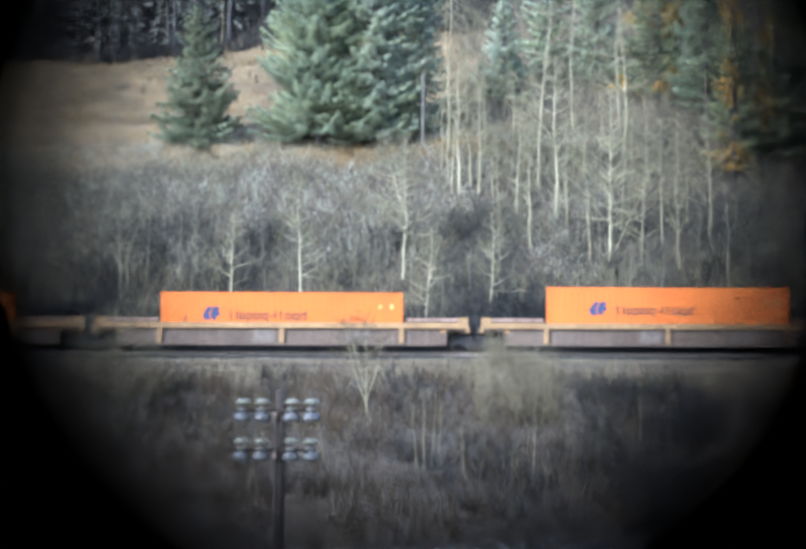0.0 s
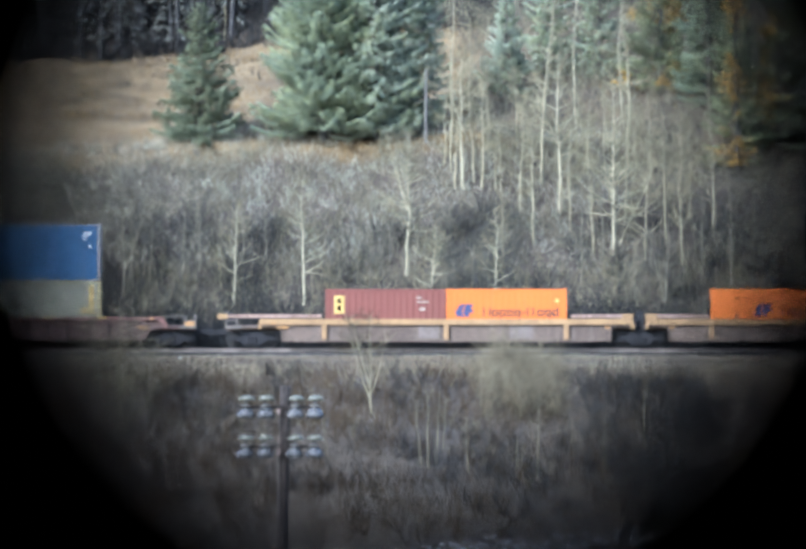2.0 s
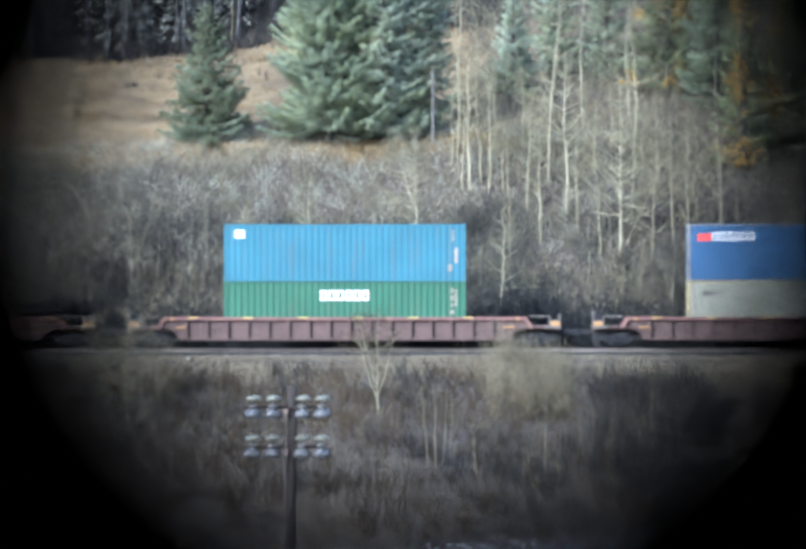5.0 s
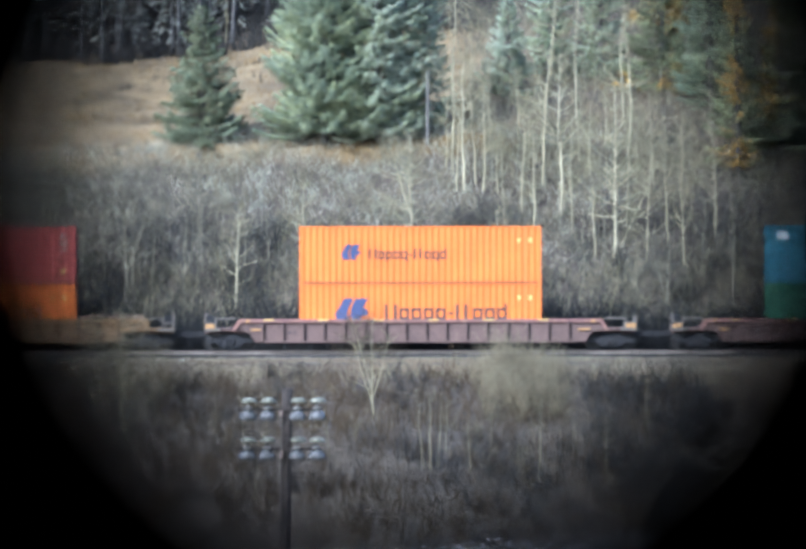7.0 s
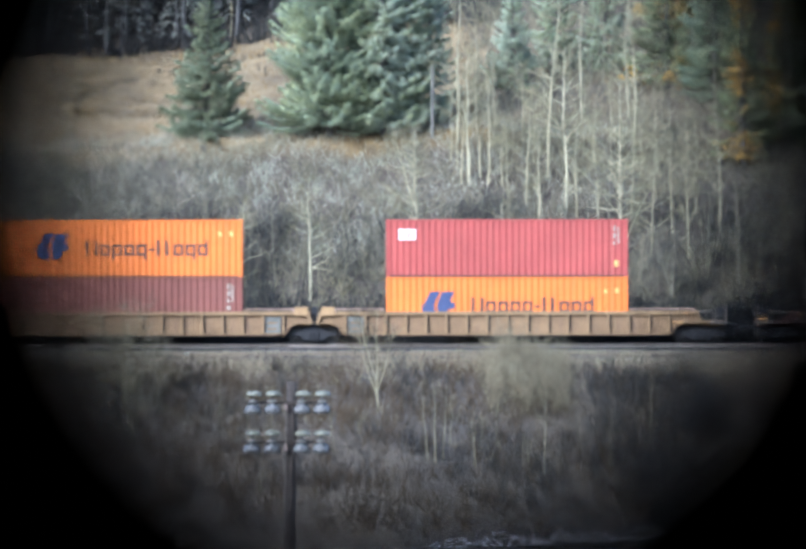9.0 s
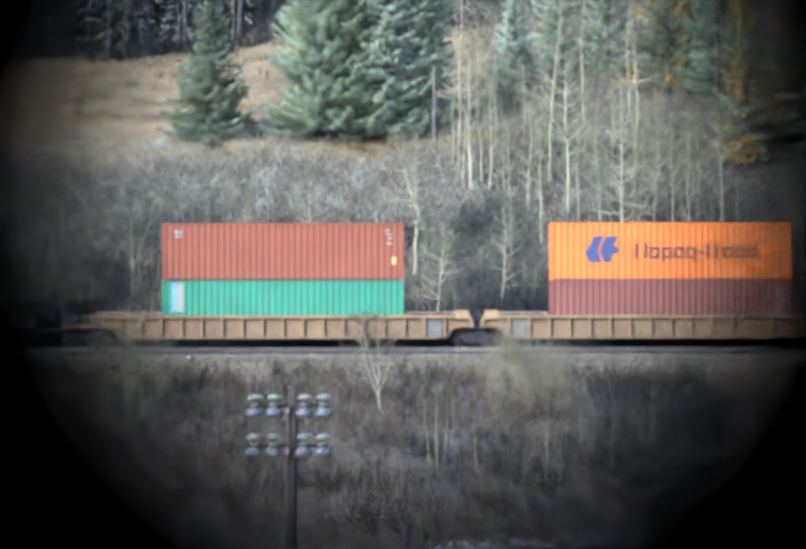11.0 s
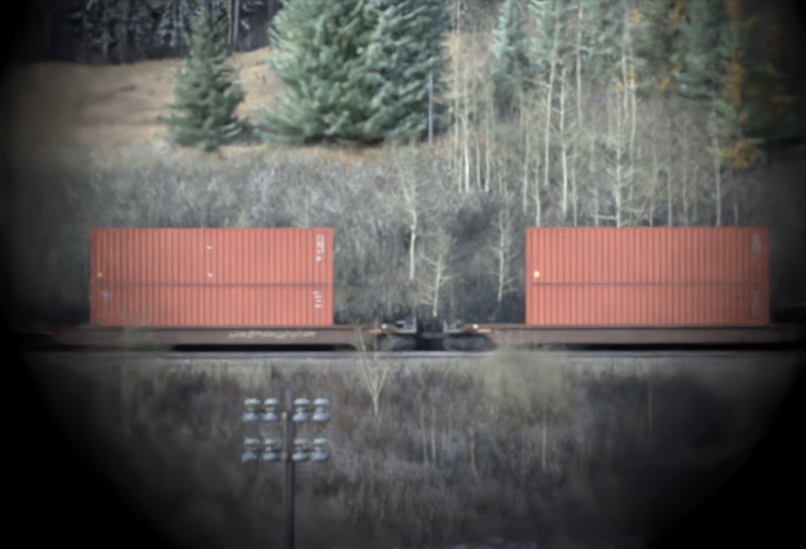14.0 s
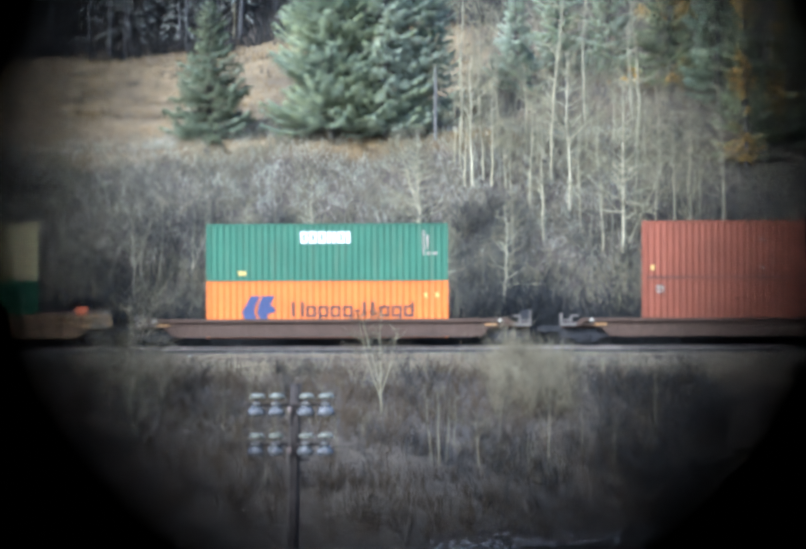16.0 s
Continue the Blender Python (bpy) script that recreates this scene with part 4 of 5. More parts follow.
    if style == "tan":
        for sy in (-1, 1):
            for sx in (-1, 1):
                h = ends[sx]
                if h < 10.2:
                    near, far = sorted((sy * 1.323, sy * 1.337))
                    x = min(sx * 7.22, sx * 8.02)
                    part("placard", boxes((x, x + 0.8, near, far, 0.55, 1.38)), M_PLACARD, car, "rubbed pale data placard")
                    for z in (0.72, 1.02):
                        part("placard_bar", boxes((x + 0.14, x + 0.62, *sorted((sy * 1.338, sy * 1.343)), z, z + 0.09)), M_TAN_CAR, car)
                    for p in (x - 0.1, x + 0.8):
                        part("placard_post", boxes((p, p + 0.1, *sorted((sy * 1.325, sy * 1.36)), 0.5, 1.44)), M_SHADE_POST, car)
                    a, b = sorted((sx * (h - 0.36), sx * (h - 1.0)))
                    part("end_block", boxes((a, b, *sorted((sy * 1.2, sy * 1.5)), 1.44, 1.86)), M_YEL_CAR, car, "pale tan end block")
                a, b = sorted((sx * 6.2, sx * ((h - 1.0) if h < 10.2 else shoulder[sx] - 0.3)))
                part("guide_rail", boxes((a, b, *sorted((sy * 1.36, sy * 1.42)), 1.72, 1.78), *[(q - 0.03, q + 0.03, *sorted((sy * 1.37, sy * 1.41)), 1.63, 1.72) for q in (a + 0.1, (a + b) / 2, b - 0.1)]), M_RUSTBEAM, car)
    if ends[-1] < 10.2:
        # dark blocks added for the shaded gap in the joint over the shared truck
        part("joint_shade", boxes((-ends[-1] - 0.2, -ends[-1] + 0.2, -1.0, 1.0, 0.9, 1.6), (-ends[-1] - 0.12, -ends[-1] + 0.12, -0.9, 0.9, 1.6, 1.88)), M_STEEL, car)
    if style == "plum":
        for sy in (-1, 1):
            for i in range(6):
                x = -7.9 + 2.77 * i
                part("reflector_strip", boxes((x, x + 0.5, *sorted((sy * 1.472, sy * 1.48)), top + 0.01, top + 0.075)), M_YELLOW, car)
    if "marker" in extra:
        bm = boxes((8.05, 8.6, -1.46, -1.34, 1.625, 2.06))
        bmesh.ops.bevel(bm, geom=bm.edges[:], offset=0.03, segments=2)
        part("marker_panel", bm, M_FLAG, car, "orange red marker panel")
    if "scrawl" in extra:
        rng = random.Random(3)
        for i in range(24):
            x = 0.9 + i * 0.185
            z = 0.68 + rng.uniform(0, 0.14)
            bm = boxes((-0.028, 0.028, -1.328, -1.322, 0, rng.uniform(0.25, 0.42)), (0.0, rng.uniform(0.12, 0.24), -1.329, -1.323, rng.uniform(0.08, 0.14), 0.19))
            part("paint_stroke", bm, M_SCRAWL, car, "faded ochre paint stroke").matrix_local = Matrix.Translation((x, 0, z)) @ Matrix.Rotation(rng.uniform(-0.5, 0.5), 4, "Y")
    if style == "plum":
        part("stencil", boxes(*[(-6.9 + i * 0.25, -6.75 + i * 0.25, -1.33, -1.322, 0.85, 0.98) for i in range(3)]), M_INK, car)
    for x in trucks:
        add_truck(car, x)
    MOVERS.append((car, (u_center + 235.3) / PX, TRACK_Y, RAIL_Z))
    return car


J = 9.73             # half the pitch of jointed units
well_car(295, "yellow", J, 11.8, [-J, 9.75])
well_car(-457, "yellow", J, J, [-J])
well_car(-1210, "yellow", 11.85, J, [-9.8], brake=-1, extra=", two loads")
for u in (-2118, -3020, -3929):
    well_car(u, "plum", 11.62, 11.62, [-9.6, 9.6], brake=-1)
well_car(-4835.5, "tan", J, 11.8, [-J, 9.75], brake=1)
well_car(-5586, "tan", J, J, [-J])
well_car(-6341, "tan", 11.85, J, [-9.8], brake=-1)
well_car(-7224, "brown", 11.0, 11.0, [-9.0, 9.0], brake=1)
well_car(-8073, "brown", 11.0, 11.0, [-9.0, 9.0], brake=1, extra=", pale scrawl on its flank")
well_car(-8923, "brown", 10.4, 11.0, [-8.6, 9.0], brake=1)
well_car(-9722, "tan", 11.6, 10.3, [-9.6, 8.6], brake=1, extra=", orange marker on its sill")


# ---- telegraph pole in front ----
def build_telegraph_pole():
    y = 140.0
    k = y / F
    x0, top, foot = -222 * k, -222 * k, float(ground_z(-2.0, y)) - 0.3
    lean = -6.0 / 320
    pole = tagged(new("telegraph_pole"), "dark wooden telegraph pole with two arms of glass insulators", "telegraph pole")
    pole.location = (x0, y, top)
    h = top - foot
    P = np.array([[[lean * t * h, 0, -t * h] for t in np.linspace(0, 1, 9)]])
    Rr = np.array([[0.095 + 0.012 * t * h / 3 for t in np.linspace(0, 1, 9)]])
    V, Q = tubes(P, Rr, 14)
    me = quads_mesh("shaft", V, Q)
    bm = bmesh.new()
    bm.from_mesh(me)
    bmesh.ops.holes_fill(bm, edges=bm.edges[:], sides=20)
    bpy.data.meshes.remove(me)
    bmesh.ops.recalc_face_normals(bm, faces=bm.faces)
    part("shaft", bm, M_POLE, pole)
    # skirted bells under mushroom caps
    cap = [(0.02, 0.235), (0.09, 0.232), (0.13, 0.222), (0.14, 0.242), (0.12, 0.278), (0.075, 0.304), (0.02, 0.314)]
    collar = [(0.02, 0.1), (0.07, 0.1), (0.085, 0.115), (0.075, 0.14), (0.03, 0.15)]
    bell = [(0.001, -0.08), (0.09, -0.085), (0.13, -0.095), (0.158, -0.065), (0.158, -0.025), (0.125, 0.04), (0.07, 0.085), (0.036, 0.11), (0.026, 0.14), (0.02, 0.24), (0.001, 0.241)]
    for r, v in enumerate((808, 885)):
        z = -(v - 534.5) * k - top
        lx = lean * (-z)
        bm = boxes((lx - 0.86, lx + 0.62, -0.13, -0.06, z + 0.075, z + 0.125))
        bmesh.ops.bevel(bm, geom=bm.edges[:], offset=0.008, segments=1)
        part("crossarm", bm, M_POLE, pole)
        xs = (550 - 784) * k - x0
        part("junction_box", boxes((xs - 0.03, xs + 0.03, -0.19, -0.1, z - 0.02 - 0.03 * r, z + 0.07)), M_BOX, pole)
        for u in (486, 524, 582, 620):
            x = (u - 784) * k - x0 + (0.0 if r == 0 else -0.015)
            bm = bmesh.new()
            lathe(bm, bell, x, -0.155, z, 20)
            ins = part("insulator", bm, M_GLASS, pole)
            bm = bmesh.new()
            lathe(bm, cap, x + 0.02, -0.155, z, 20)
            part("cap", bm, M_PORCELAIN, ins, "pale mushroom-shaped cap")
            bm = bmesh.new()
            lathe(bm, [(0.016, -0.06), (0.016, 0.15)], x, -0.155, z, 8)
            part("pin", bm, M_STEEL, ins)
            bm = bmesh.new()
            lathe(bm, collar, x, -0.155, z, 16)
            part("collar", bm, M_POLE2, ins)
    z = -(808 - 534.5) * k - top
    xs = (551 - 784) * k - x0
    V, Q = tubes(np.array([[[xs, -0.15, z], [xs - 0.01, -0.155, z - 0.4], [xs - 0.02, -0.15, z - 0.75], [xs - 0.03, -0.13, z - 2.2]]]), np.full((1, 4), 0.008), 6)
    link_mesh("ground_wire", quads_mesh("ground_wire", V, Q), M_RAILING, pole)


build_telegraph_pole()


def build_utility_pole():
    x, y, z = spot(52, -250)
    h = 390 / F * y - z
    p = tagged(new("utility_pole"), "thin grey utility pole on the hillside", "utility pole")
    p.location = (x, y, z)
    bm = bmesh.new()
    lathe(bm, [(0.1, -0.3), (0.085, h * 0.5), (0.065, h)], 0, 0, 0, 10)
    part("shaft", bm, M_POLE2, p)
    bm = bmesh.new()
    lathe(bm, [(0.05, h), (0.09, h + 0.04), (0.08, h + 0.12), (0.03, h + 0.16)], 0, 0, 0, 10)
    part("insulator", bm, M_PORCELAIN, p)


build_utility_pole()


# ---- bare trees ----
def bare_tree(x, y, z, height, seed, girth=0.085, lean=0.0, start=0.25, spread=0.28, limbs=26, twigs=9, fork=0, name="alder_tree", label="bare pale-barked alder tree", bark=None, twig_mat=None, up=0.5, group="bare alders"):
    """A tapered trunk, ascending limbs and fine twigs."""
    rs = np.random.RandomState(seed)
    k = 10
    t = np.linspace(0, 1, k)
    wob = np.cumsum(rs.normal(0, 0.012, (k, 2)), axis=0) * height
    wob -= wob[0]
    axis = np.stack([lean * height * t + wob[:, 0] * 0.6, wob[:, 1] * 0.6, t * height - 0.25], -1)
    rad = girth * (1.0 - 0.88 * t ** 0.9)
    stems = [(axis, rad)]
    for _ in range(fork):
        i0 = rs.randint(2, 5)
        s = np.linspace(0, 1, k)
        side = rs.choice([-1, 1])
        ln = (height - axis[i0, 2]) * rs.uniform(0.75, 0.98)
        bend = np.stack([side * ln * 0.26 * s ** 0.8, rs.uniform(-0.15, 0.15) * ln * s, ln * s * 0.95], -1)
        stems.append((axis[i0] + bend + np.cumsum(rs.normal(0, 0.008, (k, 3)), 0) * ln * 0.5, rad[i0] * 0.75 * (1 - 0.85 * s)))
    tree = tagged(new(name), label, "tree", group)
    tree.location = (x, y, z)
    V, Q = tubes(np.array([s[0] for s in stems]), np.array([s[1] for s in stems]), 7)
    link_mesh("trunk", quads_mesh("trunk", V, Q), bark or M_BARK, tree)
    LP, LR, TP, TR = [], [], [], []
    for ax, rd in stems:
        n = limbs if ax is axis else limbs // 2
        s = np.sort(start + (0.98 - start) * rs.uniform(0, 1, n) ** 0.8)
        base = np.stack([np.interp(s, t, ax[:, c]) for c in range(3)], -1)
        br = np.interp(s, t, rd)
        az = rs.uniform(0, 2 * np.pi, n)
        rise = rs.normal(up, 0.28, n)
        d = unit(np.stack([np.cos(az), np.sin(az), rise], -1))
        ln = height * spread * (1.12 - s) * rs.uniform(0.45, 1.15, n) + 0.25
        q = np.linspace(0, 1, 5)
        P = base[:, None] + d[:, None] * (ln[:, None] * q)[..., None]
        P[..., 2] += (ln[:, None] * 0.22 * q ** 2) * rs.uniform(-0.4, 1.0, (n, 1))
        P += np.cumsum(rs.normal(0, 0.03, (n, 5, 3)), axis=1) * ln[:, None, None] * (q > 0)[None, :, None]
        r0 = np.clip(br * 0.6, 0.012, 0.05)
        LP.append(P)
        LR.append(r0[:, None] * (1 - 0.8 * q))
        m = n * twigs
        li = np.repeat(np.arange(n), twigs)
        w = rs.uniform(0.2, 1.0, m)
        b = np.stack([np.array([np.interp(wi, q, P[i, :, c]) for wi, i in zip(w, li)]) for c in range(3)], -1)
        td = unit(d[li] * 0.7 + rs.normal(0, 0.55, (m, 3)) + [0, 0, 0.25])
        tl = rs.uniform(0.25, 0.8, m) * np.clip(ln[li], 0.5, 1.6)
        q3 = np.linspace(0, 1, 3)
        T = b[:, None] + td[:, None] * (tl[:, None] * q3)[..., None]
        T[:, 1:] += rs.normal(0, 0.05, (m, 2, 3)) * tl[:, None, None]
        TP.append(T)
        TR.append(np.clip(r0[li] * 0.4, 0.006, 0.014)[:, None] * (1 - 0.6 * q3))
    V, Q = tubes(np.concatenate(LP), np.concatenate(LR), 4)
    tagged(link_mesh("limb_frame", quads_mesh("limb_frame", V, Q), bark or M_BARK, tree), kind="stuff")
    V, Q = tubes(np.concatenate(TP), np.concatenate(TR), 3)
    tagged(link_mesh("crown", quads_mesh("crown", V, Q), twig_mat or M_TWIG, tree), kind="stuff")
    return tree


def tree_at(u, base, top, seed, **kw):
    """A bare tree whose foot lies on the line of sight (u, base) and whose tip reaches the height of top."""
    x, y, z = spot(u - 784, base - 534.5)
    h = -(top - 534.5) / F * y - z
    bare_tree(x, y, z, h, seed, **kw)


# (across, foot, tip, girth, lean, forks, limbs, lowest limb) of the trees behind the train
HILL_TREES = [
    (160, 560, 330, 0.07, 0.02, 0, 18, 0.2), (172, 520, 345, 0.05, -0.02, 0, 14, 0.3), (248, 585, 285, 0.09, -0.04, 1, 26, 0.3), (262, 575, 320, 0.07, 0.02, 0, 20, 0.35),
    (300, 560, 330, 0.055, 0.0, 0, 18, 0.3), (322, 545, 300, 0.05, 0.01, 0, 16, 0.3), (362, 590, 405, 0.08, 0.01, 1, 22, 0.2), (398, 530, 285, 0.065, 0.02, 0, 24, 0.25),
    (385, 560, 330, 0.05, 0.03, 0, 18, 0.3), (463, 600, 395, 0.07, 0.02, 0, 20, 0.3), (478, 545, 350, 0.045, 0.0, 0, 14, 0.3), (597, 600, 345, 0.09, 0.0, 0, 18, 0.3),
    (585, 560, 380, 0.05, 0.02, 0, 14, 0.3), (727, 600, 420, 0.06, -0.02, 0, 16, 0.3), (757, 600, 470, 0.05, -0.01, 0, 12, 0.3), (797, 540, 250, 0.105, 0.0, 1, 30, 0.3),
    (812, 560, 300, 0.06, 0.06, 0, 18, 0.4), (842, 615, 435, 0.075, 0.05, 1, 24, 0.2), (967, 620, 400, 0.075, 0.0, 0, 18, 0.3), (985, 520, 360, 0.05, 0.0, 0, 14, 0.3),
    (908, 372, 110, 0.095, -0.02, 0, 20, 0.5), (893, 372, 235, 0.07, -0.01, 0, 14, 0.5), (945, 372, 160, 0.085, 0.02, 0, 20, 0.45), (972, 375, 240, 0.075, 0.01, 0, 16, 0.5),
    (985, 400, 255, 0.06, -0.01, 0, 16, 0.4), (930, 360, 40, 0.07, 0.0, 0, 18, 0.4), (1020, 420, 195, 0.075, 0.0, 0, 18, 0.4), (1045, 480, 240, 0.08, -0.03, 0, 20, 0.4),
    (1095, 420, 95, 0.09, 0.0, 0, 30, 0.35), (1118, 470, 220, 0.06, 0.0, 0, 18, 0.35), (1140, 560, 330, 0.07, 0.02, 0, 22, 0.3), (1160, 500, 240, 0.07, -0.03, 0, 22, 0.35),
    (1200, 505, 160, 0.12, 0.02, 0, 44, 0.25), (1206, 486, 305, 0.065, 0.42, 0, 16, 0.3), (1222, 440, 200, 0.075, 0.0, 0, 22, 0.3), (1182, 540, 270, 0.06, -0.02, 0, 20, 0.3), (1262, 520, 270, 0.06, 0.05, 0, 20, 0.3),
    (1294, 620, 420, 0.075, 0.03, 1, 26, 0.3), (1302, 480, 215, 0.065, 0.0, 0, 18, 0.35), (1335, 520, 300, 0.07, 0.0, 0, 20, 0.3), (1370, 560, 320, 0.06, 0.03, 0, 18, 0.3),
    (1432, 620, 290, 0.08, 0.0, 0, 22, 0.3), (1470, 560, 280, 0.06, 0.02, 0, 18, 0.3), (1400, 480, 130, 0.09, 0.0, 0, 22, 0.3), (1505, 560, 330, 0.06, -0.02, 0, 18, 0.3),
    (205, 530, 300, 0.05, 0.03, 0, 16, 0.3), (530, 560, 400, 0.045, -0.02, 0, 14, 0.3), (660, 590, 440, 0.045, 0.02, 0, 14, 0.3), (700, 560, 395, 0.04, 0.0, 0, 14, 0.3),
    (880, 610, 455, 0.05, -0.04, 0, 16, 0.3), (925, 600, 440, 0.045, 0.03, 0, 14, 0.3), (1085, 600, 430, 0.05, 0.02, 0, 18, 0.3), (1245, 610, 450, 0.05, -0.02, 0, 16, 0.3),
    (110, 560, 330, 0.06, 0.0, 0, 16, 0.3), (60, 540, 320, 0.06, 0.02, 0, 16, 0.3), (1060, 360, -60, 0.09, 0.01, 0, 20, 0.4), (1230, 330, -80, 0.10, -0.01, 0, 20, 0.4), (885, 340, -60, 0.06, 0.02, 0, 18, 0.4), (443, 85, -120, 0.06, 0.0, 0, 14, 0.4),
    (1010, 300, 130, 0.06, 0.01, 0, 20, 0.3), (1035, 330, 160, 0.055, -0.02, 0, 20, 0.3), (1130, 330, 150, 0.06, 0.02, 0, 22, 0.3), (1150, 350, 190, 0.055, -0.01, 0, 22, 0.3), (1185, 350, 170, 0.06, 0.0, 0, 22, 0.3),
    (1240, 360, 190, 0.055, 0.03, 0, 22, 0.3), (1275, 360, 170, 0.055, -0.02, 0, 22, 0.3), (955, 300, 10, 0.06, -0.01, 0, 18, 0.3), (870, 330, 140, 0.05, 0.02, 0, 16, 0.3), (1330, 370, 190, 0.05, 0.01, 0, 20, 0.3), (1350, 430, 230, 0.055, -0.02, 0, 20, 0.3),
]
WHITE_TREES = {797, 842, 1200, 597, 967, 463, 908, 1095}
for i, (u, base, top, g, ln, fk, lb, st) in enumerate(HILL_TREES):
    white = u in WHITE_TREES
    # low and leftmost trees carry their dimness in bark and twig colours
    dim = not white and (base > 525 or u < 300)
    tree_at(u, base, top, 100 + i, girth=g, lean=ln, fork=fk, limbs=int(lb * 1.6), start=st * 0.8, twigs=8, spread=0.3 if white else 0.24, bark=M_WHITEBARK if white else M_DIMBARK if dim else M_BARK, twig_mat=M_SHADE if dim else None, label="tall whitish bare alder tree" if white else "bare alder tree with shade in its bark colour" if dim else "bare pale-barked alder tree")

# pale bare trees with drooping limbs among the upper firs
for i, (u, base, top) in enumerate([(1128, 250, -160), (1222, 250, -200), (885, 300, -150)]):
    tree_at(u, base, top, 180 + i, girth=0.055, limbs=50, start=0.4, twigs=6, spread=0.22, up=-0.4, bark=M_WHITEBARK, label="pale bare tree with drooping limbs")

# saplings and shrubs on the river bank below the track
BANK_TREES = [
    (205, 800, 600, 0.045, -0.08, 1, 26, 0.15), (262, 805, 615, 0.045, 0.08, 1, 26, 0.15), (180, 790, 650, 0.035, -0.12, 1, 20, 0.1), (290, 800, 660, 0.035, 0.14, 0, 20, 0.1), (250, 900, 740, 0.04, 0.0, 1, 18, 0.2), (245, 870, 690, 0.05, -0.02, 1, 22, 0.2),
    (238, 800, 585, 0.05, 0.0, 1, 24, 0.1), (232, 790, 640, 0.035, 0.06, 0, 16, 0.1), (728, 815, 600, 0.05, 0.02, 4, 34, 0.3), (645, 905, 745, 0.04, -0.10, 0, 8, 0.4),
    (827, 912, 745, 0.045, -0.07, 0, 10, 0.5), (841, 915, 735, 0.045, -0.02, 0, 10, 0.5), (857, 910, 750, 0.045, 0.0, 0, 10, 0.5), (868, 880, 760, 0.03, 0.05, 0, 8, 0.5),
    (918, 925, 800, 0.04, -0.03, 0, 8, 0.4), (1052, 935, 760, 0.05, 0.0, 0, 12, 0.4), (1012, 930, 850, 0.03, 0.02, 0, 8, 0.4), (1022, 935, 860, 0.03, -0.06, 0, 8, 0.4),
    (480, 860, 755, 0.03, -0.05, 0, 10, 0.3), (520, 850, 745, 0.03, 0.03, 0, 10, 0.3), (760, 985, 880, 0.03, 0.0, 0, 8, 0.4), (1120, 900, 780, 0.03, 0.02, 0, 10, 0.4), (500, 985, 880, 0.03, 0.02, 0, 10, 0.3),
    (300, 830, 700, 0.03, 0.06, 0, 12, 0.2), (420, 850, 735, 0.03, 0.0, 0, 12, 0.3), (1180, 940, 800, 0.035, 0.0, 0, 12, 0.3), (1260, 880, 730, 0.035, 0.03, 0, 12, 0.3), (960, 880, 770, 0.03, -0.03, 0, 10, 0.4),
]
for i, (u, base, top, g, ln, fk, lb, st) in enumerate(BANK_TREES):
    tree_at(u, base, top, 300 + i, girth=g, lean=ln, fork=fk, limbs=lb, start=st, twigs=8, bark=M_BARK if u in (238, 728) else M_DIMBARK if u < 300 else M_SAPLING, twig_mat=M_PALEBUSH if u < 300 else M_THICKET, name="sapling", label="thin bare sapling on the river bank", group="bank saplings", spread=0.5 if u < 300 else 0.36)


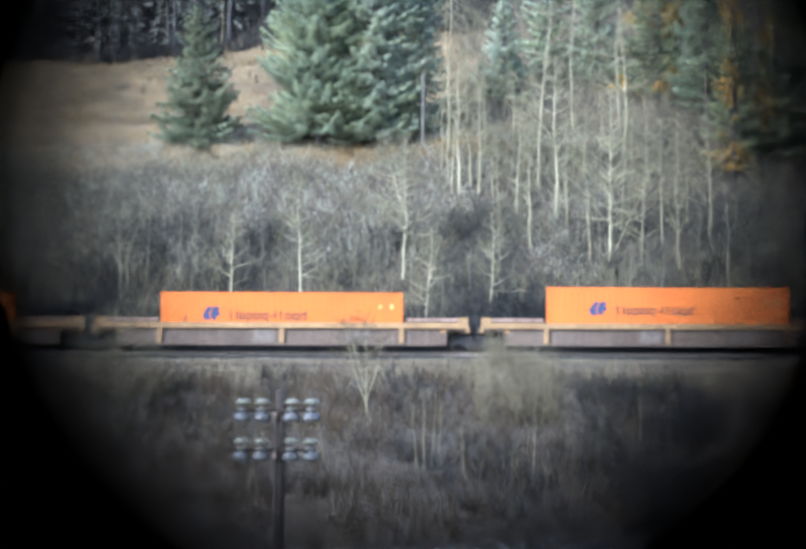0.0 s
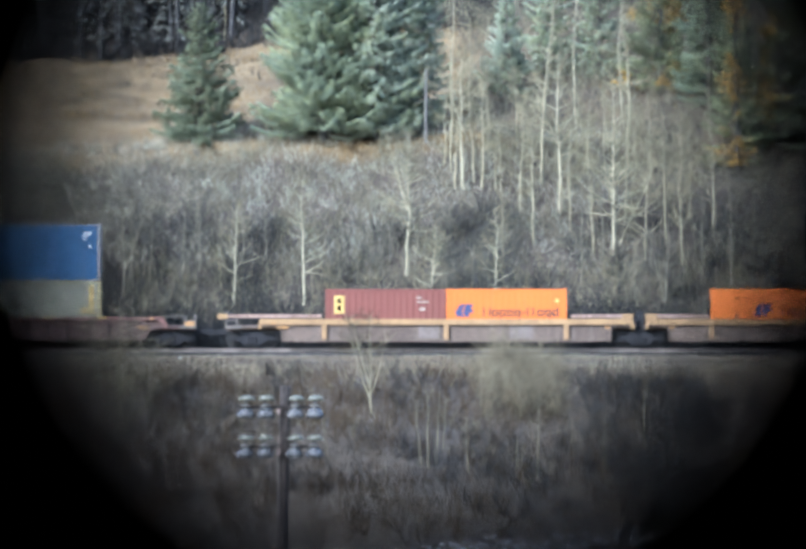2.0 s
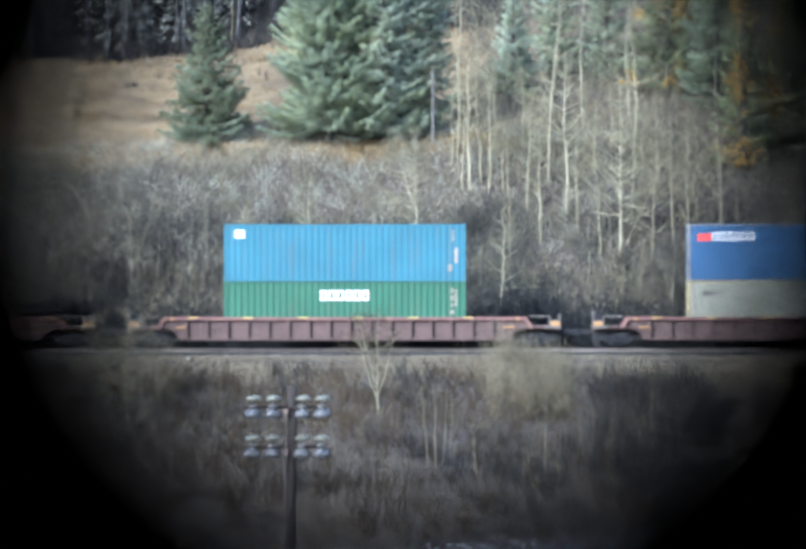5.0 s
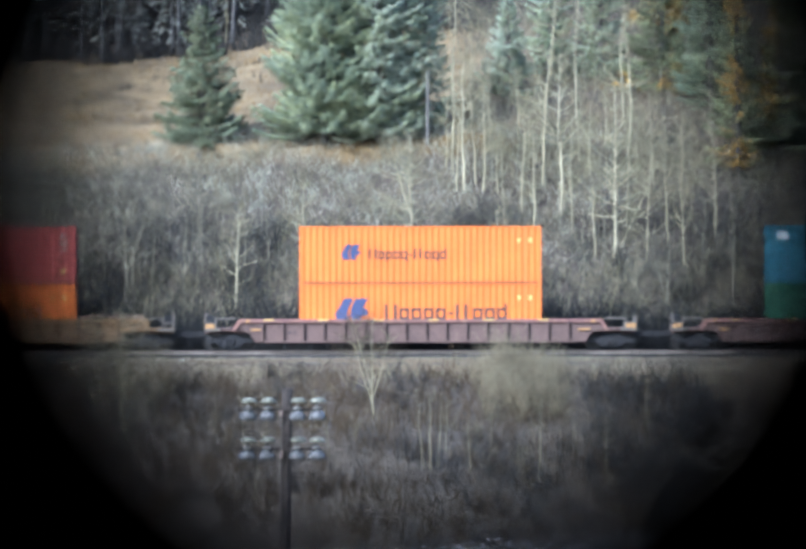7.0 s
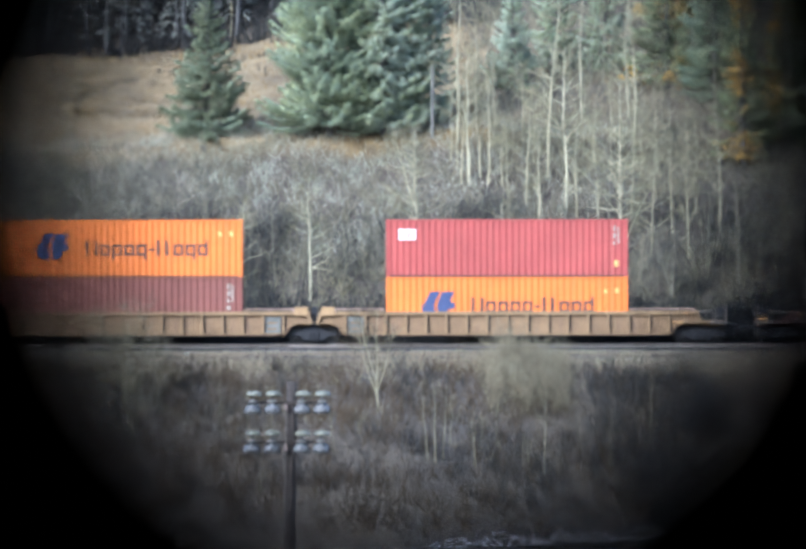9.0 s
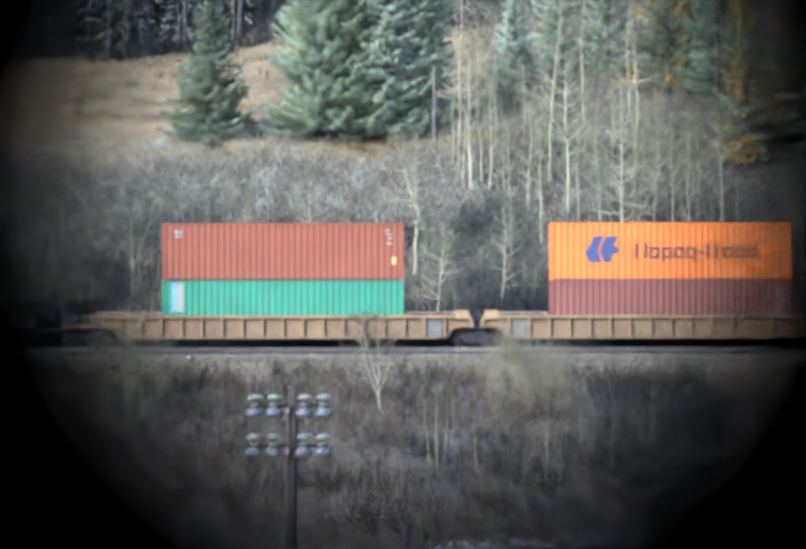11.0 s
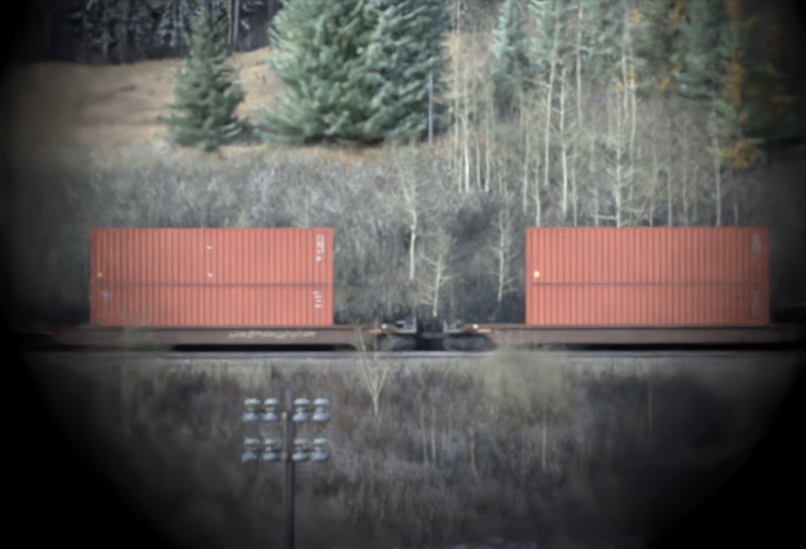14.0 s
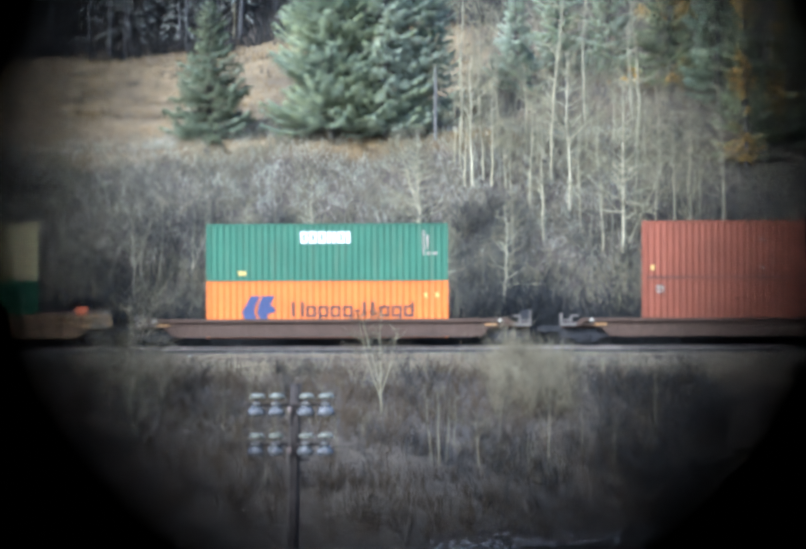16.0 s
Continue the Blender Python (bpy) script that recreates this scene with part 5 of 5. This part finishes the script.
# ---- evergreens ----
def fir(x, y, z, height, radius, seed, mats, name="fir_tree", label="dense blue-green fir tree", trunk=0.16, skirt=0.05, density=1.0, taper=0.78, rise=0.0, mix=1.8, curl=0.06, short=0.55, hang=0.4, group="firs"):
    """Whorls of drooping branches that carry many short needle sprays."""
    rs = np.random.RandomState(seed)
    tree = tagged(new(name), label, "tree", group)
    tree.location = (x, y, z)
    t = np.linspace(0, 1, 8)
    V, Q = tubes(np.stack([0.02 * height * np.sin(t * 4 + seed) * 0.3, 0 * t, t * height - 0.3], -1)[None], (trunk * (1.02 - t))[None], 8)
    link_mesh("trunk", quads_mesh("trunk", V, Q), M_FIRBARK, tree)
    nb = int(21 * height * density)
    s = skirt + (0.99 - skirt) * (np.arange(nb) + rs.uniform(0, 1, nb)) / nb
    az = np.arange(nb) * 2.399 + rs.normal(0, 0.35, nb)
    ln = radius * (1 - s) ** taper * rs.uniform(short, 1.14, nb) + 0.12
    slope = rise + 0.45 * s - 0.12 + rs.normal(0, 0.13, nb)
    q = np.linspace(0, 1, 5)
    d = np.stack([np.cos(az), np.sin(az), slope], -1)
    P = np.zeros((nb, 5, 3))
    P[:] = d[:, None] * (ln[:, None] * q)[..., None]
    P[..., 2] += s[:, None] * height - 0.14 * ln[:, None] * np.sin(q * np.pi) + curl * ln[:, None] * q ** 3
    V, Q = tubes(P, (0.012 + 0.012 * ln)[:, None] * (1 - 0.8 * q), 3)
    tagged(link_mesh("bough_frame", quads_mesh("bough_frame", V, Q), M_FIRBARK, tree), kind="stuff")
    # fans of needle sprays along both sides of every bough, many of them hanging
    per = np.maximum(14, (ln * 66)).astype(int)
    li = np.repeat(np.arange(nb), per)
    m = len(li)
    w = rs.uniform(0.1, 1.0, m) ** 0.75
    f = w * 4
    i0 = np.minimum(f.astype(int), 3)
    fr = (f - i0)[:, None]
    b = P[li, i0] * (1 - fr) + P[li, i0 + 1] * fr
    out = unit(d[li] * [1, 1, 0.6])
    side = np.stack([-out[:, 1], out[:, 0], 0 * out[:, 0]], -1) * rs.choice([-1, 1], m)[:, None]
    # branchlets carry the sprays away from the bough's own line
    reach = rs.uniform(0, 1, m) * 0.34 * np.clip(ln[li], 0, 2.4) * (1.02 - w)
    b = b + side * reach[:, None] + out * (0.5 * reach)[:, None]
    b[:, 2] -= reach * rs.uniform(0.0, 0.55, m)
    dr = unit(out * rs.uniform(0.5, 0.95, (m, 1)) + side * rs.uniform(0.0, 0.9, (m, 1)) + np.stack([0 * w, 0 * w, rs.normal(0.0, 0.16, m)], -1))
    sl = (0.14 + 0.12 * np.clip(ln[li], 0, 2.2)) * rs.uniform(0.5, 1.15, m)
    q3 = np.array([0, 1.0])
    T = b[:, None] + dr[:, None] * (sl[:, None] * q3)[..., None]
    T[:, 1, 2] -= sl * np.where(rs.uniform(0, 1, m) < hang, rs.uniform(0.4, 1.3, m), rs.uniform(0.0, 0.2, m))
    R = (0.0205 * rs.uniform(0.6, 1.3, m))[:, None] * np.array([1.0, 0.15])
    # colours lie in loose patches
    tone = np.sin(b[:, 0] * 2.1 + seed) + np.sin(b[:, 1] * 1.9 + 2 * seed) + np.sin(b[:, 2] * 1.6 + 3 * seed) + rs.normal(0, mix, m)
    pick = np.argsort(np.argsort(tone)) / m
    cut = np.cumsum([c for _, c in mats])
    lo = 0.0
    for (mt, _), hi in zip(mats, cut):
        k = (pick >= lo) & (pick < hi)
        lo = hi
        if k.any():
            V, Q = spikes(T[k, 0], T[k, 1], R[k, 0])
            tagged(link_mesh("foliage", quads_mesh("foliage", V, Q), mt, tree), kind="stuff")
    return tree


def fir_at(u, base, top, half, seed, mats, **kw):
    x, y, z = spot(u - 784, base - 534.5)
    h = -(top - 534.5) / F * y - z
    fir(x, y, z, h, half / F * y, seed, mats, **kw)


BLUE = [(M_NEEDLE, 0.65), (M_NEEDLE_LIT, 0.35)]
DARK = [(M_NEEDLE, 0.6), (M_NEEDLE_LIT, 0.4)]
MIXED = [(M_NEEDLE, 0.3), (M_NEEDLE_LIT, 0.4), (M_NEEDLE_PALE, 0.3)]
RUSTY = [(M_NEEDLE_MID, 0.22), (M_NEEDLE_LIT, 0.46), (M_OCHRE, 0.32)]
PALE = [(M_NEEDLE_LIT, 0.25), (M_NEEDLE_PALE, 0.75)]
fir_at(398, 276, 8, 104, 11, [(M_NEEDLE_MID, 0.75), (M_NEEDLE, 0.25)], label="young dark green fir tree standing in dry grass", density=1.5, taper=0.85, rise=-0.08, curl=0.06, short=0.38)
fir_at(636, 278, -230, 148, 12, BLUE, label="large dense blue-green fir tree", density=1.7, trunk=0.2, skirt=0.075, short=0.45)
fir_at(738, 280, -190, 95, 13, PALE, density=1.1)
fir_at(560, 268, 215, 42, 27, BLUE, label="low spreading fir sapling in dry grass", density=1.6, trunk=0.05)
fir_at(832, 262, -140, 66, 14, PALE, density=0.9)
fir_at(785, 274, -260, 84, 15, PALE, density=0.8)
fir_at(992, 185, -5, 60, 16, PALE, density=1.2)
fir_at(1075, 150, -120, 66, 17, MIXED, density=0.85)
fir_at(1172, 160, -150, 68, 18, MIXED, density=0.85)
fir_at(1290, 190, -200, 92, 19, RUSTY, label="dark fir tree with clumps of ochre needles", density=0.8, mix=0.5)
fir_at(1385, 220, -190, 84, 20, DARK, label="dark fir tree among bare alders", density=0.8)
fir_at(1440, 340, -160, 62, 21, RUSTY, label="slender fir tree with ochre dying needles", density=0.7, mix=0.4)
fir_at(1525, 300, -120, 80, 22, RUSTY, label="dark fir tree with clumps of ochre needles", density=0.7, mix=0.5)


# ---- brush, grass and the far wood ----
def brush(name, label, category, mat, n, area, height, seed, stems=7, girth=0.012, lean=0.35, keep=None, side=6):
    """Thousands of thin bent stems with side twigs, rooted on the land."""
    rs = np.random.RandomState(seed)
    x = rs.uniform(area[0], area[1], n)
    y = rs.uniform(area[2], area[3], n)
    if keep is not None:
        k = keep(x, y, rs)
        x, y = x[k], y[k]
        n = len(x)
    patch = 0.75 + 0.5 * np.array([noise.noise((a * 0.22, b * 0.22, seed)) for a, b in zip(x, y)])
    hh = height * np.clip(patch, 0.35, 1.4) * rs.uniform(0.6, 1.15, n)
    ci = np.repeat(np.arange(n), stems)
    m = len(ci)
    bx = x[ci] + rs.normal(0, 0.18, m)
    by = y[ci] + rs.normal(0, 0.18, m)
    L = hh[ci] * rs.uniform(0.5, 1.05, m)
    d = unit(np.stack([rs.normal(0, lean, m), rs.normal(0, lean, m), np.ones(m)], -1))
    k = 3 if side else 2
    q = np.linspace(0, 1, k)
    base = np.stack([bx, by, ground_z(bx, by) - 0.05], -1)
    P = base[:, None] + d[:, None] * (L[:, None] * q)[..., None]
    P[:, 1:] += np.cumsum(rs.normal(0, 0.08, (m, k - 1, 3)), 1) * L[:, None, None]
    R = girth * rs.uniform(0.6, 1.4, (m, 1)) * (1.0 - 0.7 * q)
    sets = [tubes(P, R, 3) if side else spikes(P[:, 0], P[:, 1], R[:, 0] * 1.15)]
    if side:
        ti = np.repeat(np.arange(m), side)
        w = rs.uniform(0.25, 0.98, len(ti))
        f = w * 2
        i0 = np.minimum(f.astype(int), 1)
        fr = (f - i0)[:, None]
        b = P[ti, i0] * (1 - fr) + P[ti, i0 + 1] * fr
        td = unit(d[ti] * 0.6 + rs.normal(0, 0.6, (len(ti), 3)))
        tl = L[ti] * rs.uniform(0.12, 0.4, len(ti))
        q2 = np.linspace(0, 1, 2)
        T = b[:, None] + td[:, None] * (tl[:, None] * q2)[..., None]
        sets.append(spikes(T[:, 0], T[:, 1], girth * 0.6 * rs.uniform(0.6, 1.3, len(ti))))
    V, Q = join(*sets)
    return tagged(link_mesh(name, quads_mesh(name, V, Q), mat), label, category, kind="stuff")


def clumps(seed, cut):
    return lambda x, y, rs: np.array([noise.noise((a * 0.33, b * 0.33, seed * 3.7)) + 0.5 * noise.noise((a * 0.9, b * 0.9, seed)) for a, b in zip(x, y)]) > cut - 0.1


brush("hill_brush", "grey leafless brush covering the slope", "brush", M_BRUSH, 2800, (-26, 26, 410.3, 427.3), 1.7, 31, stems=5, girth=0.0145, side=5, lean=0.6, keep=clumps(7, -0.25))
brush("pale_hill_brush", "brush on the upper slope with haze in its pale colour", "brush", M_HAZEBRUSH, 1700, (-26, 12, 416, 430.0), 1.1, 43, stems=5, girth=0.014, side=4, lean=0.65)
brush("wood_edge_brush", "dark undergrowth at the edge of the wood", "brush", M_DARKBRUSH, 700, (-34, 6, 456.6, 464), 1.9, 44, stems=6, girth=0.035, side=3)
brush("shade_brush", "leafless bushes on the slope, shade of hollows in their colour", "brush", M_DARKBRUSH, 1900, (-26, 26, 408, 420), 2.4, 41, stems=5, girth=0.017, side=5, keep=clumps(9, 0.12))
brush("dark_brush", "low brush beside the track, shadow in its dark colour", "brush", M_GLOOM, 1400, (-26, 26, 405.6, 409), 3.9, 32, stems=5, girth=0.029, side=4)
brush("pale_undergrowth", "wispy pale twigs at the foot of the slope", "brush", M_TWIG, 300, (-24, 24, 408, 416), 2.4, 46, stems=4, girth=0.013, side=10, lean=0.6)
brush("upper_brush", "bare brush among the upper trees", "brush", M_BRUSH, 1000, (3.4, 30, 424, 466), 2.6, 33, stems=5, girth=0.02, side=4)
brush("upper_bushes", "bushes between the upper trees with shade in their colour", "brush", M_SHADE, 600, (3.4, 30, 424, 466), 2.4, 53, stems=5, girth=0.02, side=4, keep=clumps(21, 0.0))
brush("bank_thicket", "brown leafless thicket on the river bank", "brush", M_THICKET, 2200, (-24, 24, 371, 395), 1.7, 34, stems=5, girth=0.0155, side=5, keep=lambda x, y, rs: y > shore_y(x) + 1.0)
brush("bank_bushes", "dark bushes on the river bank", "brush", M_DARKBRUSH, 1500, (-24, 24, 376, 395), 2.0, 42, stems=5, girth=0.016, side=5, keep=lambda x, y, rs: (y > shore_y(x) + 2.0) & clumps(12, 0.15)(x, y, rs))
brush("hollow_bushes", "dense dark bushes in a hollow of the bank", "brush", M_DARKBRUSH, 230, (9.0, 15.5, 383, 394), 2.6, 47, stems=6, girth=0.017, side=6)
brush("pale_shrubs", "straw-coloured leafless shrubs beside the track", "shrub", M_PALEBUSH, 110, (4.0, 8.0, 388.5, 395), 2.4, 35, stems=13, girth=0.010, side=9, lean=0.45)
brush("tall_pale_shrubs", "tall straw-coloured shrubs beside the track", "shrub", M_PALEBUSH, 34, (4.7, 7.6, 394.6, 396.8), 3.3, 45, stems=12, girth=0.010, side=9, lean=0.35)
brush("pale_brush", "pale patches of twigs on the bank", "brush", M_PALEBUSH, 260, (-22, 22, 382, 396), 1.3, 36, stems=8, girth=0.010, side=6)
brush("bank_grass", "dull green grass along the top of the bank", "grass", M_BANKGRASS, 2600, (-26, 26, 394.3, 398.6), 0.34, 37, stems=5, girth=0.012, side=0, lean=0.5)
brush("meadow_grass", "dry tan meadow grass", "grass", M_DRYGRASS, 2300, (-27, 4, 427.5, 459), 0.5, 38, stems=5, girth=0.026, side=0, lean=0.5)
brush("meadow_weeds", "dark weeds and brambles standing in the meadow", "weeds", M_DARKBRUSH, 420, (-27, 4, 428, 458), 0.7, 48, stems=5, girth=0.02, side=3, keep=clumps(15, 0.05))
brush("hollow_brush", "leafless bushes between the alders, a hollow's shade in their colour", "brush", M_SHADE, 300, (2.0, 6.2, 411, 421), 2.2, 51, stems=6, girth=0.015, side=6, lean=0.5)
TERRACE = spot(90, -247)[1]
brush("terrace_grass", "pale dry grass along a terrace edge", "grass", M_DRYGRASS, 420, (-3.2, 6.0, TERRACE - 0.6, TERRACE + 1.2), 0.45, 52, stems=6, girth=0.022, side=0, lean=0.5)
brush("slope_grass", "dry tan grass between the trees", "grass", M_DRYGRASS, 450, (2, 28, 432, 462), 0.5, 39, stems=5, girth=0.026, side=0, lean=0.5)


def far_wood():
    """A dense dark wood that closes the top of the hill: trunks and drooping boughs in one mesh each."""
    rs = np.random.RandomState(50)
    n = 400
    x = rs.uniform(-34, 36, n)
    y = 458.0 + rs.uniform(0, 1, n) ** 1.3 * 32 + np.where(x > 3, 6, 0)
    z = ground_z(x, y)
    h = rs.uniform(9, 17, n)
    t = np.linspace(0, 1, 4)
    P = np.stack([x, y, z], -1)[:, None] + np.stack([0 * t, 0 * t, t], -1)[None] * h[:, None, None]
    P[:, 1:, :2] += rs.normal(0, 0.12, (n, 3, 2))
    V, Q = tubes(P, rs.uniform(0.06, 0.17, (n, 1)) * (1.05 - t), 5)
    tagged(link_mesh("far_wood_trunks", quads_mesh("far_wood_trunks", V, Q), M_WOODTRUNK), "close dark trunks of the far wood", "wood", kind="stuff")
    per = 120
    li = np.repeat(np.arange(n), per)
    m = len(li)
    s = rs.uniform(0.06, 1.0, m)
    az = rs.uniform(0, 2 * np.pi, m)
    r = (1.05 - s) * 1.9 * rs.uniform(0.2, 1.0, m)
    b = np.stack([x[li] + np.cos(az) * r, y[li] + np.sin(az) * r, z[li] + s * h[li]], -1)
    d = unit(np.stack([np.cos(az), np.sin(az), rs.normal(-0.35, 0.3, m)], -1))
    L = rs.uniform(0.4, 0.95, m)
    q = np.array([0, 1.0])
    T = b[:, None] + d[:, None] * (L[:, None] * q)[..., None]
    V, Q = spikes(T[:, 0], T[:, 1], rs.uniform(0.04, 0.085, m))
    tagged(link_mesh("far_wood_boughs", quads_mesh("far_wood_boughs", V, Q), M_NEEDLE_FAR), "evergreen boughs of the far wood with haze in their colour", "wood", kind="stuff")


far_wood()


def shore_stones():
    rs = np.random.RandomState(60)
    n = 500
    x = rs.uniform(1, 14, n)
    y = shore_y(x) + rs.normal(0, 0.5, n)
    z = ground_z(x, y) + 0.03
    s = rs.uniform(0.03, 0.09, n)
    cube = np.array([[-1, -1, -1], [1, -1, -1], [1, 1, -1], [-1, 1, -1], [-1, -1, 1], [1, -1, 1], [1, 1, 1], [-1, 1, 1]], float)
    V = cube[None] * s[:, None, None] * rs.uniform(0.55, 1.1, (n, 8, 3)) * [1.2, 1.2, 0.7] + np.stack([x, y, z], -1)[:, None]
    q = np.array([[3, 2, 1, 0], [4, 5, 6, 7], [0, 1, 5, 4], [1, 2, 6, 5], [2, 3, 7, 6], [3, 0, 4, 7]])
    Q = (q[None] + (np.arange(n) * 8)[:, None, None]).reshape(-1, 4)
    tagged(link_mesh("shore_stones", quads_mesh("shore_stones", V.reshape(-1, 3), Q), M_STONE), "grey wet stones along the waterline", "stones", kind="stuff")


shore_stones()


def pale_stone(u, v, size):
    """A single weathered stone lying on the bank."""
    x, y, z = spot(u - 784, v - 534.5)
    bm = bmesh.new()
    bmesh.ops.create_icosphere(bm, subdivisions=2, radius=size)
    for p in bm.verts:
        p.co *= 1 + 0.35 * noise.noise(p.co * 9 + Vector((u, v, 0)))
        p.co.z *= 0.6
    ob = part("boulder", bm, M_PALESTONE)
    ob.location = (x, y, z + size * 0.3)
    tagged(ob, "small pale boulder lying on the bank", "stone")


pale_stone(357, 704, 0.1)


# ---- what moves ----
def motions():
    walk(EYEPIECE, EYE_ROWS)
    for ob, x, y, z in MOVERS:
        walk(ob, [(t, pose(x + SPEED * t, y, z)) for t in range(17)])
    turn = math.degrees(SPEED / FPS / 0.425)
    for ob, x, y, z in WHEELS:
        walk(ob, [(i / FPS, pose(x, y, z, 0, (i * turn) % 360, 0)) for i in range(16 * FPS + 1)])


motions()
